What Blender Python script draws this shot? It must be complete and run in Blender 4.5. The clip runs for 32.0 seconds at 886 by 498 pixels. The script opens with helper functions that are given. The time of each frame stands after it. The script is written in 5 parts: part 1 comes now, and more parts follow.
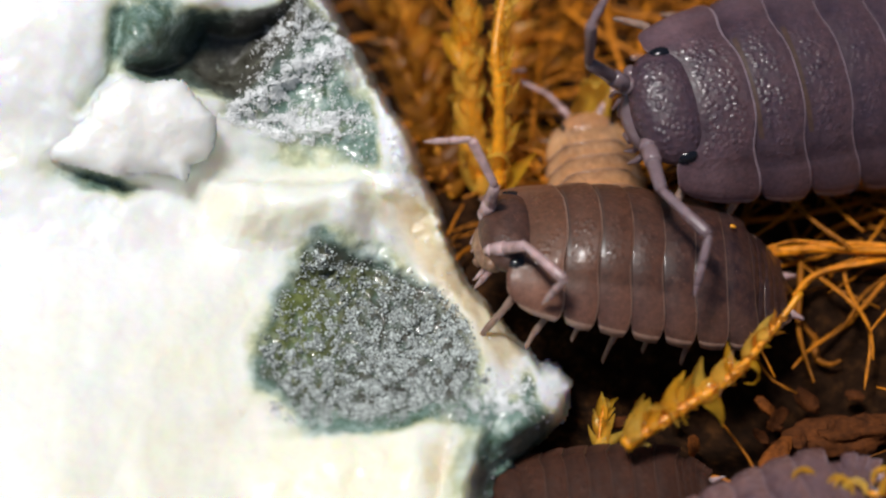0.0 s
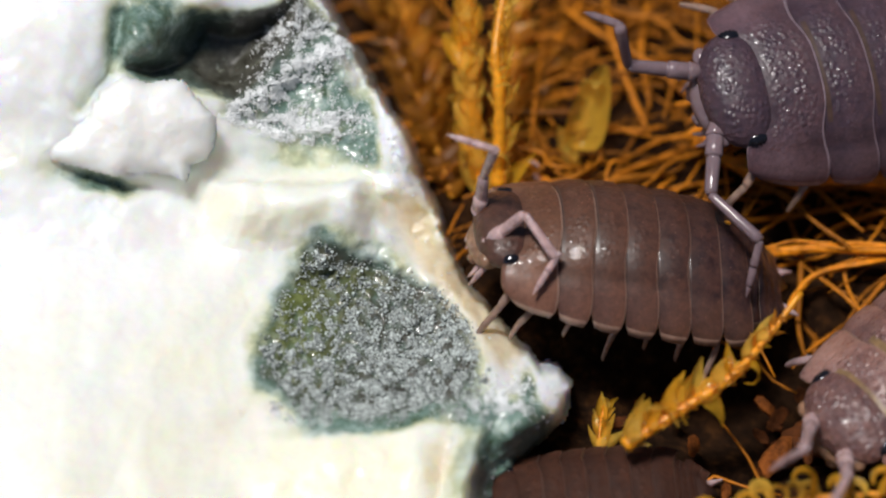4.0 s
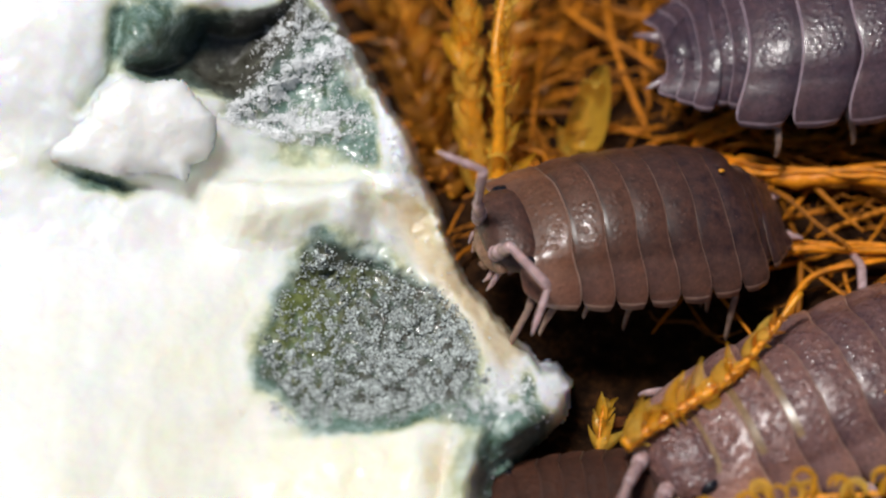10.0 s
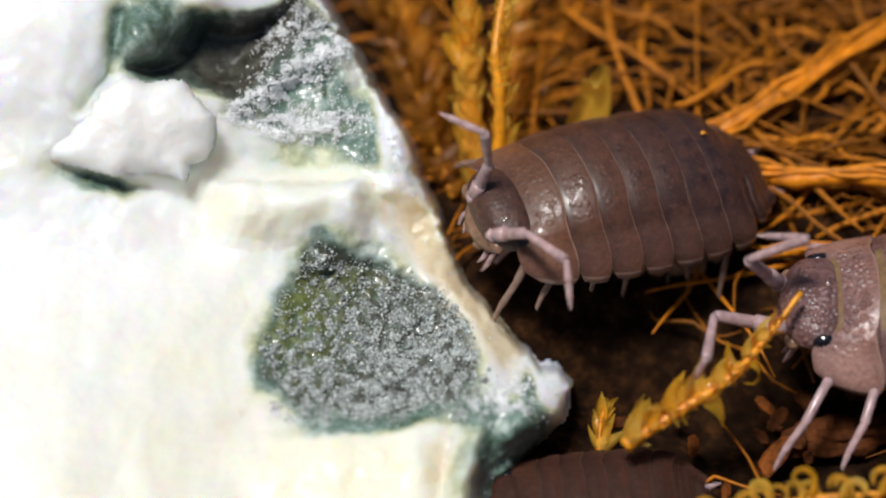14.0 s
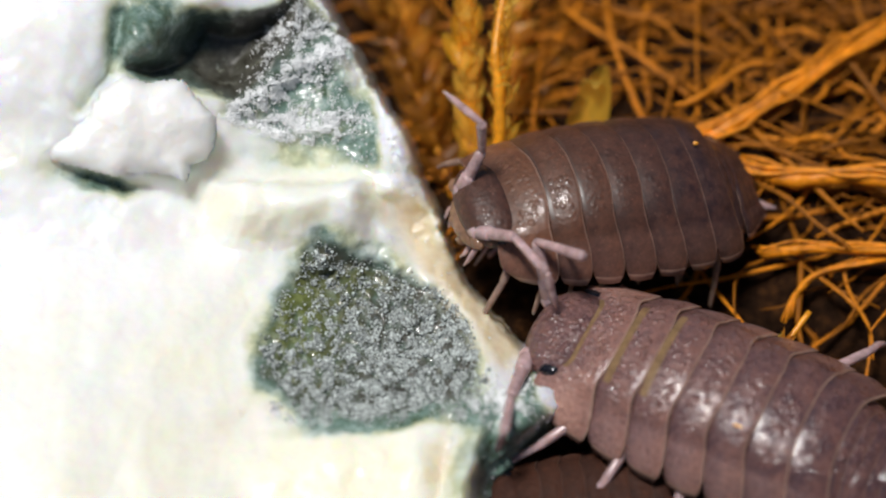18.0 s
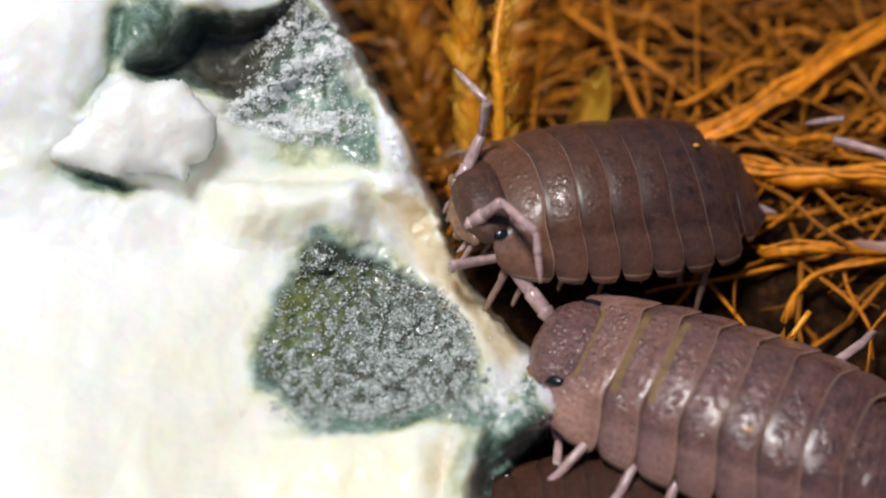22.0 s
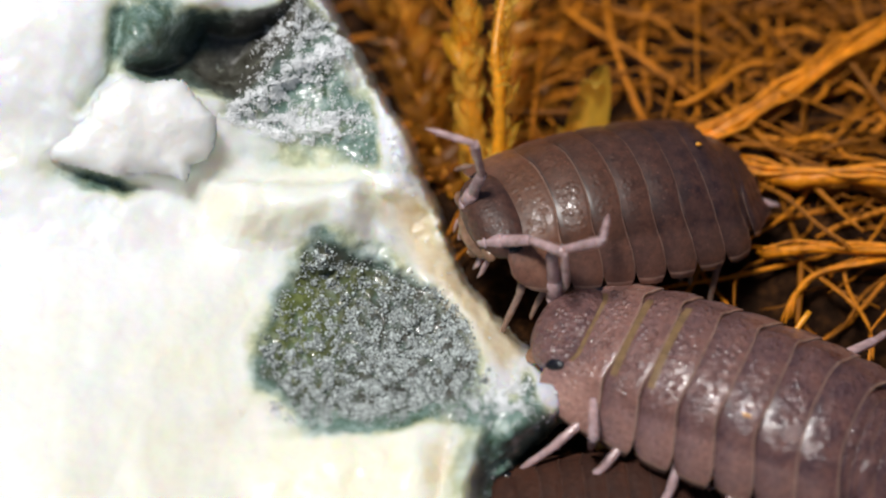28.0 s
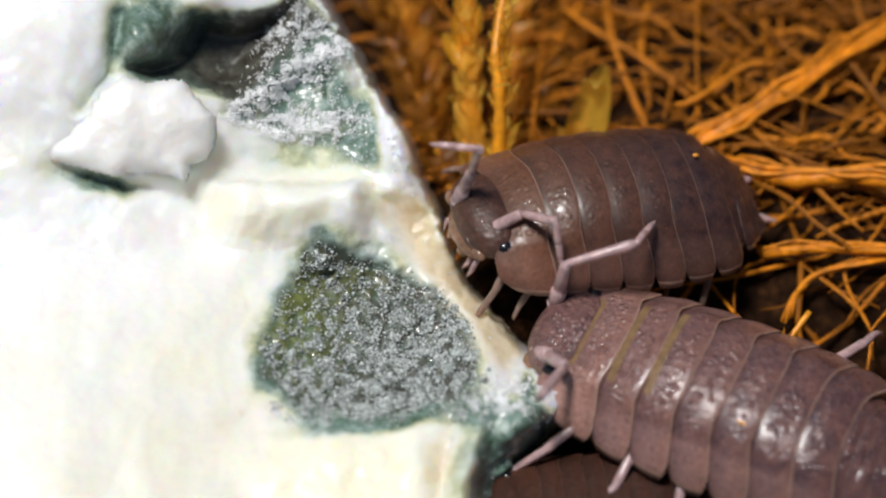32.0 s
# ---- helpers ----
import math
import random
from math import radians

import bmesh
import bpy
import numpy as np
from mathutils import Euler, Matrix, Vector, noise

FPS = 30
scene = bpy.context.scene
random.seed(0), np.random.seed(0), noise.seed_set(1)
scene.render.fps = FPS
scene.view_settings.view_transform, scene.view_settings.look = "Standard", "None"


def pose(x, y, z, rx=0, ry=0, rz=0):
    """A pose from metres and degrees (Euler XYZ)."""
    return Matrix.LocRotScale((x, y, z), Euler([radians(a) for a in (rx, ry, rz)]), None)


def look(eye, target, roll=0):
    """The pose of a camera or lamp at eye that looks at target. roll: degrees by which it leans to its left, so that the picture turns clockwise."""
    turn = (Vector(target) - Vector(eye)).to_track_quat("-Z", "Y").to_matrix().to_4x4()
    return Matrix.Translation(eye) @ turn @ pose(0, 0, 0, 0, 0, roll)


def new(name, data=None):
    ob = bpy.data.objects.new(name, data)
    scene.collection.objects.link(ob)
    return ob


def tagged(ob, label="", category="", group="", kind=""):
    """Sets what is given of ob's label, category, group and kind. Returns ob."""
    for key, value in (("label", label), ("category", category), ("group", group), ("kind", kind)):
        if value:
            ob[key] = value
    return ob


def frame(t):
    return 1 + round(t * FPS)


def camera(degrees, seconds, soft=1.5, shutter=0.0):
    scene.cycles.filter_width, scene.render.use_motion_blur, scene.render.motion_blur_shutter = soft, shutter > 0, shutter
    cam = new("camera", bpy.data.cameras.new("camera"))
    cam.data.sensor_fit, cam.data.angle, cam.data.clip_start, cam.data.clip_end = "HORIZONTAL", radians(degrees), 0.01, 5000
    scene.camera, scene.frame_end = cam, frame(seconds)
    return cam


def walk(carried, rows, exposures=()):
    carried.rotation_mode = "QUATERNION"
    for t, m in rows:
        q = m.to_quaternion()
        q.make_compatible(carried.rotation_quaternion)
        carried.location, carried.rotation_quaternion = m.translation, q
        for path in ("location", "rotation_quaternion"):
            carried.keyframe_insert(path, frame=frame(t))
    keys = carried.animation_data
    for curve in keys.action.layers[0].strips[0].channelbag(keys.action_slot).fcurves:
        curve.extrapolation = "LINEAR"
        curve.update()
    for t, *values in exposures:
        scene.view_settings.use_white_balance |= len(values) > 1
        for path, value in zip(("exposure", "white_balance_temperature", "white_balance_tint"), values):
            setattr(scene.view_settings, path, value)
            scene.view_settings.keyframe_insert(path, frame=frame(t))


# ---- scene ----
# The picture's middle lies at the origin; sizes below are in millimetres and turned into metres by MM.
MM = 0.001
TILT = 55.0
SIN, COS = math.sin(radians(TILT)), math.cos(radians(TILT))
REACH = 140.48
cam = camera(14, 32.0, soft=2.2, shutter=0.5)
eye = Vector((0, -REACH * COS, 3 + REACH * SIN)) * MM
rest = look(eye, Vector((0, 0, 3)) * MM)
walk(cam, [(0, rest), (32, rest)], exposures=[(0, -0.50), (32, -0.50)])
cam.data.dof.use_dof = True
cam.data.dof.focus_distance = 0.1396
cam.data.dof.aperture_fstop = 26.0

# ---- light: a small bright lamp-like sun high behind, weak sky fill ----
world = bpy.data.worlds.new("world")
scene.world = world
world.use_nodes = True
wn = world.node_tree
sky = wn.nodes.new("ShaderNodeTexSky")
sky.sky_type, sky.sun_disc = "NISHITA", False
SUN_DIR = Vector((-0.20, -0.05, 1.0)).normalized()
sky.sun_elevation = math.asin(SUN_DIR.z)
sky.sun_rotation = math.atan2(SUN_DIR.x, SUN_DIR.y)
wn.links.new(sky.outputs[0], wn.nodes["Background"].inputs[0])
wn.nodes["Background"].inputs[1].default_value = 0.05
sun = new("sun", bpy.data.lights.new("sun", "SUN"))
sun.data.energy, sun.data.angle, sun.data.color = 5.0, radians(12.0), (1.0, 0.975, 0.95)
sun.matrix_world = look(SUN_DIR * 0.5, (0, 0, 0))


# ---- materials ----
class Nodes:
    """Short hand for building one node material; coordinates come in millimetres of the object."""

    def __init__(self, name, rough=0.5, spec=0.5):
        self.mat = bpy.data.materials.new(name)
        self.mat.use_nodes = True
        self.t = self.mat.node_tree
        self.b = self.t.nodes["Principled BSDF"]
        self.put("Roughness", rough)
        self.put("Specular IOR Level", spec)
        co = self.t.nodes.new("ShaderNodeTexCoord")
        mp = self.t.nodes.new("ShaderNodeMapping")
        mp.inputs["Scale"].default_value = (1000, 1000, 1000)
        self.t.links.new(co.outputs["Object"], mp.inputs["Vector"])
        self.mm = mp.outputs[0]

    def put(self, key, value):
        if isinstance(value, (int, float, tuple)):
            self.b.inputs[key].default_value = value
        else:
            self.t.links.new(value, self.b.inputs[key])

    def noise(self, scale, detail=4, rough=0.55, vec=None):
        n = self.t.nodes.new("ShaderNodeTexNoise")
        n.inputs["Scale"].default_value, n.inputs["Detail"].default_value = scale, detail
        n.inputs["Roughness"].default_value = rough
        self.t.links.new(vec or self.mm, n.inputs["Vector"])
        return n.outputs["Fac"]

    def cells(self, scale, feature="F1", out="Distance"):
        n = self.t.nodes.new("ShaderNodeTexVoronoi")
        n.feature = feature
        n.inputs["Scale"].default_value = scale
        self.t.links.new(self.mm, n.inputs["Vector"])
        return n.outputs[out]

    def ramp(self, fac, *stops):
        n = self.t.nodes.new("ShaderNodeValToRGB")
        e = n.color_ramp.elements
        while len(e) < len(stops):
            e.new(0.5)
        for el, (at, col) in zip(e, stops):
            el.position = at
            el.color = (*col, 1) if isinstance(col, tuple) else (col, col, col, 1)
        self.t.links.new(fac, n.inputs[0])
        return n.outputs[0]

    def mix(self, fac, a, b, mode="MIX"):
        n = self.t.nodes.new("ShaderNodeMix")
        n.data_type, n.blend_type = "RGBA", mode
        for sock, v in ((n.inputs[0], fac), (n.inputs[6], a), (n.inputs[7], b)):
            if isinstance(v, (int, float)):
                sock.default_value = v
            elif isinstance(v, tuple):
                sock.default_value = (*v, 1)
            else:
                self.t.links.new(v, sock)
        return n.outputs[2]

    def math(self, op, a, b=0.0):
        n = self.t.nodes.new("ShaderNodeMath")
        n.operation = op
        for sock, v in zip(n.inputs, (a, b)):
            if isinstance(v, (int, float)):
                sock.default_value = v
            else:
                self.t.links.new(v, sock)
        return n.outputs[0]

    def axis(self, which):
        n = self.t.nodes.new("ShaderNodeSeparateXYZ")
        self.t.links.new(self.mm, n.inputs[0])
        return n.outputs[which]

    def attr(self, name):
        n = self.t.nodes.new("ShaderNodeAttribute")
        n.attribute_name = name
        return n.outputs["Fac"]

    def island(self):
        return self.t.nodes.new("ShaderNodeNewGeometry").outputs["Random Per Island"]

    def chance(self):
        return self.t.nodes.new("ShaderNodeObjectInfo").outputs["Random"]

    def bump(self, height, strength, deep):
        n = self.t.nodes.new("ShaderNodeBump")
        n.inputs["Strength"].default_value, n.inputs["Distance"].default_value = strength, deep * MM
        self.t.links.new(height, n.inputs["Height"])
        self.t.links.new(n.outputs[0], self.b.inputs["Normal"])
        self.t.links.new(n.outputs[0], self.b.inputs["Coat Normal"])


def chitin(name, front, rear, skirt, length, width, rough=0.34, deep=0.06, knobs=0.5, coat=0.22):
    """Woodlouse shell: mottled, browner in front, greyer behind with some shade put into the rear colour, paler towards
    the thin side plates.
    """
    front, rear, skirt = (tuple(c * f for c, f in zip(col, (1.03, 0.96, 0.93))) for col in (front, rear, skirt))
    k = Nodes(name, rough, 0.42 if coat > 0.1 else 0.3)
    along = k.math("ADD", k.math("DIVIDE", k.axis(0), length), 0.5)
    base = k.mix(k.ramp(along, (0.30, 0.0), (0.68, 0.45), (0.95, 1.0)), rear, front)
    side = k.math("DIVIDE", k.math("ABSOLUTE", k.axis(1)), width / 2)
    # side plates fade to half their colour at the rear, as painted shade
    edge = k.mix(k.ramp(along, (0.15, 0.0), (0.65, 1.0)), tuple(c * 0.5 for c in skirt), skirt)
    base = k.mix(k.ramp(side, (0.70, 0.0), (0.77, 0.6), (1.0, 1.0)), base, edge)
    collar = k.math("MULTIPLY", k.ramp(along, (0.76, 0.0), (0.84, 1.0)), k.ramp(k.attr("plate_side"), (0.45, 0.0), (0.8, 0.7)))
    base = k.mix(collar, base, tuple(min(1, c * f) for c, f in zip(skirt, (1.75, 1.7, 1.5))))
    spots = k.ramp(k.noise(1.8, 6, 0.75), (0.40, 0.0), (0.60, 1.0))
    base = k.mix(k.math("MULTIPLY", spots, 0.26), base, tuple(min(1, c * f) for c, f in zip(skirt, (1.45, 1.25, 1.0))))
    dots = k.ramp(k.cells(5.5), (0.10, 1.0), (0.2, 0.0))
    base = k.mix(k.math("MULTIPLY", dots, k.math("MULTIPLY", k.ramp(k.noise(2.3, 2), (0.5, 0.0), (0.6, 1.0)), 0.5)), base, tuple(min(1, c * 2.4) for c in skirt))
    fine = k.ramp(k.noise(5.0, 5, 0.7), (0.3, 0.62), (0.7, 1.35))
    # shade under the plate before is painted in; each plate warmer towards its hind edge
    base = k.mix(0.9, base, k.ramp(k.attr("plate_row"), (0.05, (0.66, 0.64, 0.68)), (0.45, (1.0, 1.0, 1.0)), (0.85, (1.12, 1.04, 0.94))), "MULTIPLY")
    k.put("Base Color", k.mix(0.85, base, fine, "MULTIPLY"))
    row, flank = k.attr("plate_row"), k.attr("plate_side")
    knob = k.ramp(k.cells(4.2), (0.0, 1.0), (0.18, 0.86), (0.36, 0.5), (0.62, 0.0))
    zone = k.math("MULTIPLY", k.ramp(row, (0.16, 0.0), (0.34, 1.0), (0.72, 1.0), (0.93, 0.1)), k.ramp(flank, (0.5, 1.0), (0.78, 0.12)))
    patch = k.ramp(k.noise(1.3, 3), (0.38, 0.35), (0.56, 1.0))
    beads = k.math("MULTIPLY", k.math("MULTIPLY", knob, patch), k.math("MULTIPLY", zone, k.ramp(along, (0.15, 0.5), (0.6, 0.75), (0.88, 1.2))))
    k.bump(k.math("ADD", beads, k.math("MULTIPLY", k.noise(4.0, 4, 0.6), 0.34)), knobs, deep)
    k.put("Roughness", k.ramp(k.noise(4, 3), (0.3, rough - 0.08), (0.7, rough + 0.14)))
    k.put("Coat Weight", coat)
    k.put("Coat Roughness", 0.07)
    k.put("Subsurface Weight", 0.3)
    k.put("Subsurface Radius", (0.45, 0.28, 0.22))
    k.put("Subsurface Scale", 0.001)
    return k.mat


def plain(name, colour, rough=0.5, spread=0.25, scale=5.0, sss=0.0, bump=0.0, spec=0.5, per=None, reach=(0.5, 0.35, 0.25)):
    k = Nodes(name, rough, spec)
    dark = tuple(c * (1 - spread) for c in colour)
    light = tuple(min(1.0, c * (1 + spread)) for c in colour)
    col = k.ramp(k.noise(scale, 5, 0.6), (0.3, dark), (0.7, light))
    if per:
        rnd = k.island() if per == "island" else k.chance()
        col = k.mix(0.85, col, k.ramp(rnd, (0.0, 0.3), (0.5, 0.9), (1.0, 1.8)), "MULTIPLY")
    k.put("Base Color", col)
    if sss:
        k.put("Subsurface Weight", sss)
        k.put("Subsurface Radius", reach)
        k.put("Subsurface Scale", 0.001)
    if bump:
        k.bump(k.noise(scale * 2, 5, 0.6), bump, 0.08)
    return k.mat


def leaf_mat(name, colour, deep, gloss=0.42, clear=0.15):
    """Thin wet leaf that lets light through; each leaf has its own tone."""
    k = Nodes(name, gloss, 0.5)
    col = k.mix(k.chance(), colour, deep)
    col = k.mix(0.6, col, k.ramp(k.noise(3, 4), (0.3, 0.6), (0.7, 1.3)), "MULTIPLY")
    k.put("Base Color", col)
    k.bump(k.noise(14, 3), 0.4, 0.03)
    k.put("Coat Weight", 0.08)
    k.put("Coat Roughness", 0.1)
    tr = k.t.nodes.new("ShaderNodeBsdfTranslucent")
    k.t.links.new(col, tr.inputs[0])
    ad = k.t.nodes.new("ShaderNodeMixShader")
    ad.inputs[0].default_value = 0.55
    k.t.links.new(k.b.outputs[0], ad.inputs[1])
    k.t.links.new(tr.outputs[0], ad.inputs[2])
    thin = k.t.nodes.new("ShaderNodeMixShader")
    thin.inputs[0].default_value = clear
    k.t.links.new(ad.outputs[0], thin.inputs[1])
    k.t.links.new(k.t.nodes.new("ShaderNodeBsdfTransparent").outputs[0], thin.inputs[2])
    k.t.links.new(thin.outputs[0], k.t.nodes["Material Output"].inputs[0])
    return k.mat


def cheese_mat(name):
    k = Nodes(name, 0.28, 0.5)
    cream = k.ramp(k.noise(0.13, 2), (0.36, (0.94, 0.92, 0.82)), (0.50, (0.94, 0.945, 0.95)))
    cream = k.mix(k.attr("cream"), cream, (0.93, 0.87, 0.66))
    cream = k.mix(0.5, cream, k.ramp(k.noise(3.5, 5), (0.3, 0.97), (0.7, 1.02)), "MULTIPLY")
    teal = k.ramp(k.noise(1.6, 6, 0.7), (0.32, (0.05, 0.085, 0.035)), (0.5, (0.13, 0.21, 0.17)), (0.7, (0.36, 0.46, 0.42)))
    m = k.math("MULTIPLY", k.attr("mould"), k.math("ADD", k.math("MULTIPLY", k.math("SUBTRACT", k.noise(1.2, 6, 0.7), 0.5), 1.6), 1.0))
    m = k.ramp(m, (0.10, 0.0), (0.85, 1.0))
    # dark mould tone of the hollows, with their shade put into it
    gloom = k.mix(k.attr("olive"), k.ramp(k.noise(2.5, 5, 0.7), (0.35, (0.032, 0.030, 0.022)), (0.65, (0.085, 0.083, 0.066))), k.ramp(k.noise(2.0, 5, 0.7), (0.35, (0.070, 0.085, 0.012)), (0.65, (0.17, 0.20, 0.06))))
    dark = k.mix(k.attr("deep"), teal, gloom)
    # tan tone of the far-sloping rim, its shade put into the colour
    tan = k.ramp(k.noise(1.4, 4), (0.35, (0.70, 0.57, 0.37)), (0.65, (0.80, 0.69, 0.50)))
    halo = k.mix(k.ramp(m, (0.0, 0.0), (0.55, 1.0)), cream, k.ramp(k.noise(0.7, 3), (0.4, (0.60, 0.62, 0.40)), (0.6, (0.60, 0.68, 0.62))))
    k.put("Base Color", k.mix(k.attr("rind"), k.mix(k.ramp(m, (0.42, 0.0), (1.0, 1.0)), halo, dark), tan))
    k.put("Subsurface Weight", k.ramp(m, (0.0, 0.85), (1.0, 0.05)))
    k.put("Subsurface Radius", (1.8, 1.4, 0.9))
    k.put("Subsurface Scale", 0.001)
    k.put("Roughness", k.ramp(k.noise(2.5, 4), (0.35, 0.28), (0.65, 0.5)))
    k.put("Coat Weight", 0.4)
    k.put("Coat Roughness", 0.09)
    k.bump(k.math("ADD", k.noise(2.2, 5, 0.55), k.math("MULTIPLY", k.noise(11, 4), 0.15)), 0.12, 0.2)
    return k.mat


def soil_mat():
    k = Nodes("dark_soil", 0.95, 0.08)
    k.put("Base Color", k.ramp(k.noise(1.3, 7, 0.7), (0.33, (0.009, 0.004, 0.002)), (0.52, (0.036, 0.016, 0.007)), (0.70, (0.13, 0.052, 0.016))))
    k.bump(k.noise(2.0, 8, 0.75), 1.0, 0.5)
    return k.mat


M_CHEESE = cheese_mat("blue_cheese_paste")
M_CRUMB = plain("white_cheese_crumb", (0.90, 0.88, 0.85), 0.35, 0.03, 1.5, 0.8, 0.3, reach=(0.9, 0.75, 0.6))
M_FROST = plain("white_mould_grain", (0.84, 0.88, 0.88), 0.45, 0.2, 9)
M_DUST = plain("grey_mould_grain", (0.40, 0.435, 0.42), 0.5, 0.3, 9, 0.0, 0.0, 0.5, "island")
M_SOIL = soil_mat()
M_FIBRE = plain("coir_fibre", (0.38, 0.125, 0.006), 0.5, 0.35, 2.5, 0, 0.3, 0.2, "object")
M_LOOSE = plain("loose_coir_fibre", (0.33, 0.105, 0.005), 0.5, 0.35, 2.5, 0, 0.3, 0.2, "island")
M_STRAND = plain("orange_coir_strand", (0.70, 0.225, 0.008), 0.45, 0.45, 1.6, 0.1, 0.6, 0.3)
M_STEM = plain("orange_moss_stem", (0.78, 0.30, 0.012), 0.35, 0.3, 3, 0.15, 0.4)
M_LEAF = leaf_mat("golden_moss_leaf", (0.80, 0.40, 0.05), (0.52, 0.19, 0.012), 0.35)
M_LEAF_PALE = leaf_mat("pale_moss_leaf", (0.97, 0.67, 0.12), (0.92, 0.50, 0.03), 0.12, 0.36)
M_LEAF_DARK = leaf_mat("amber_moss_leaf", (0.42, 0.17, 0.014), (0.24, 0.085, 0.007))
M_BARK_LIGHT = plain("orange_brown_bark", (0.17, 0.048, 0.008), 0.8, 0.7, 2.2, 0, 1.0, 0.15)
M_BARK = plain("brown_bark", (0.085, 0.025, 0.006), 0.85, 0.6, 1.8, 0, 1.0, 0.15)
M_EYE = Nodes("black_eye", 0.15, 0.6)
M_EYE.put("Base Color", (0.008, 0.008, 0.012, 1))
M_EYE.bump(M_EYE.cells(7.0), 0.2, 0.03)
M_EYE = M_EYE.mat
M_LEG = plain("pale_tan_leg", (0.25, 0.165, 0.13), 0.22, 0.3, 2.5, 0.6, 0.2)
M_LIMB = plain("pale_lilac_limb", (0.43, 0.295, 0.295), 0.2, 0.3, 2.5, 0.6, 0.1)
M_LIMB_GREY = plain("grey_lilac_limb", (0.20, 0.14, 0.155), 0.2, 0.15, 2.5, 0.5, 0.1)
M_RIM = plain("pale_shell_margin", (0.34, 0.21, 0.16), 0.18, 0.2, 3, 0.2)
M_RIM_GREY = plain("grey_shell_margin", (0.30, 0.22, 0.25), 0.2, 0.2, 3, 0.2)
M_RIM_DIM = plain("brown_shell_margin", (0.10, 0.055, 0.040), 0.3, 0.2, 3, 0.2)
M_FACE = plain("buff_face", (0.25, 0.138, 0.085), 0.25, 0.35, 2.5, 0.25, 0.2)
M_JOINT_BROWN = plain("brown_joint_skin", (0.065, 0.036, 0.026), 0.35, 0.3, 3)
M_JOINT_GOLD = plain("yellowish_joint_skin", (0.21, 0.128, 0.06), 0.3, 0.3, 3, 0.1)
M_WET = Nodes("clear_moisture", 0.06, 0.5)
M_WET.put("Base Color", (0.96, 0.96, 0.96, 1))
M_WET.put("Subsurface Weight", 0.8)
M_WET.put("Subsurface Radius", (0.5, 0.5, 0.4))
M_WET.put("Subsurface Scale", 0.001)
M_WET = M_WET.mat
M_BELLY = plain("brown_underside", (0.05, 0.028, 0.022), 0.5, 0.3, 2)


# ---- mesh helpers ----
def part(name, shape, mats, parent=None, label="", m=None, smooth=True, slots=None):
    """Links (vertices in mm, faces) as one mesh object, under a parent if given."""
    verts, faces = shape
    me = bpy.data.meshes.new(name)
    me.from_pydata([tuple(c * MM for c in v) for v in verts], [], faces)
    for mt in mats if isinstance(mats, (list, tuple)) else [mats]:
        me.materials.append(mt)
    me.polygons.foreach_set("use_smooth", [smooth] * len(me.polygons))
    if slots is not None:
        me.polygons.foreach_set("material_index", slots)
    me.update()
    ob = new(name, me)
    if parent:
        ob.parent = parent
    if m is not None:
        ob.matrix_basis = m
    if label:
        ob["label"] = label
    return ob


def empty(name, label, category, group=""):
    ob = new(name)
    ob.empty_display_size = 0.001
    return tagged(ob, label, category, group)


def joined(*shapes):
    verts, faces = [], []
    for v, f in shapes:
        n = len(verts)
        verts += list(v)
        faces += [tuple(i + n for i in q) for q in f]
    return verts, faces


def grid_faces(nu, nv, wrap=False):
    out = []
    for i in range(nu - 1):
        for j in range(nv if wrap else nv - 1):
            a, b = i * nv + j, i * nv + (j + 1) % nv
            out.append((a, b, b + nv, a + nv))
    return out


def tube(path, radii, sides=8, flat=1.0):
    """A capped tube along points, with a radius at each."""
    pts = [Vector(p) for p in path]
    verts, side = [], None
    for i, p in enumerate(pts):
        d = (pts[min(i + 1, len(pts) - 1)] - pts[max(i - 1, 0)]).normalized()
        if side is None:
            side = d.cross(Vector((0, 0, 1)) if abs(d.z) < 0.9 else Vector((1, 0, 0))).normalized()
        side = (side - d * side.dot(d)).normalized()
        up = d.cross(side)
        for k in range(sides):
            a = 2 * math.pi * k / sides
            verts.append(p + side * (radii[i] * math.cos(a)) + up * (radii[i] * flat * math.sin(a)))
    faces = grid_faces(len(pts), sides, True)
    faces += [tuple(range(sides))[::-1], tuple(range((len(pts) - 1) * sides, len(pts) * sides))]
    return verts, faces


def bend(points, n):
    """A smooth line of n points through the given ones."""
    p = [Vector(q) for q in points]
    p = [p[0] * 2 - p[1]] + p + [p[-1] * 2 - p[-2]]
    out = []
    for i in range(n):
        t = i / (n - 1) * (len(p) - 3)
        k = min(int(t), len(p) - 4)
        f = t - k
        a, b, c, d = p[k:k + 4]
        out.append(0.5 * (2 * b + (c - a) * f + (2 * a - 5 * b + 4 * c - d) * f * f + (3 * b - a - 3 * c + d) * f ** 3))
    return out


def blob(size, nu=14, nv=20, rough=0.12, freq=1.2, seed=0):
    """A lumpy closed form with half sizes in mm."""
    verts = []
    for i in range(nu):
        a = math.pi * (i + 0.001) / (nu - 1 + 0.002)
        for j in range(nv):
            b = 2 * math.pi * j / nv
            d = Vector((math.sin(a) * math.cos(b), math.sin(a) * math.sin(b), math.cos(a)))
            r = 1 + rough * 2 * noise.fractal(d * freq + Vector((seed, seed * 2.3, 0)), 1.0, 2.1, 4)
            verts.append((d.x * r * size[0], d.y * r * size[1], d.z * r * size[2]))
    return verts, grid_faces(nu, nv, True)


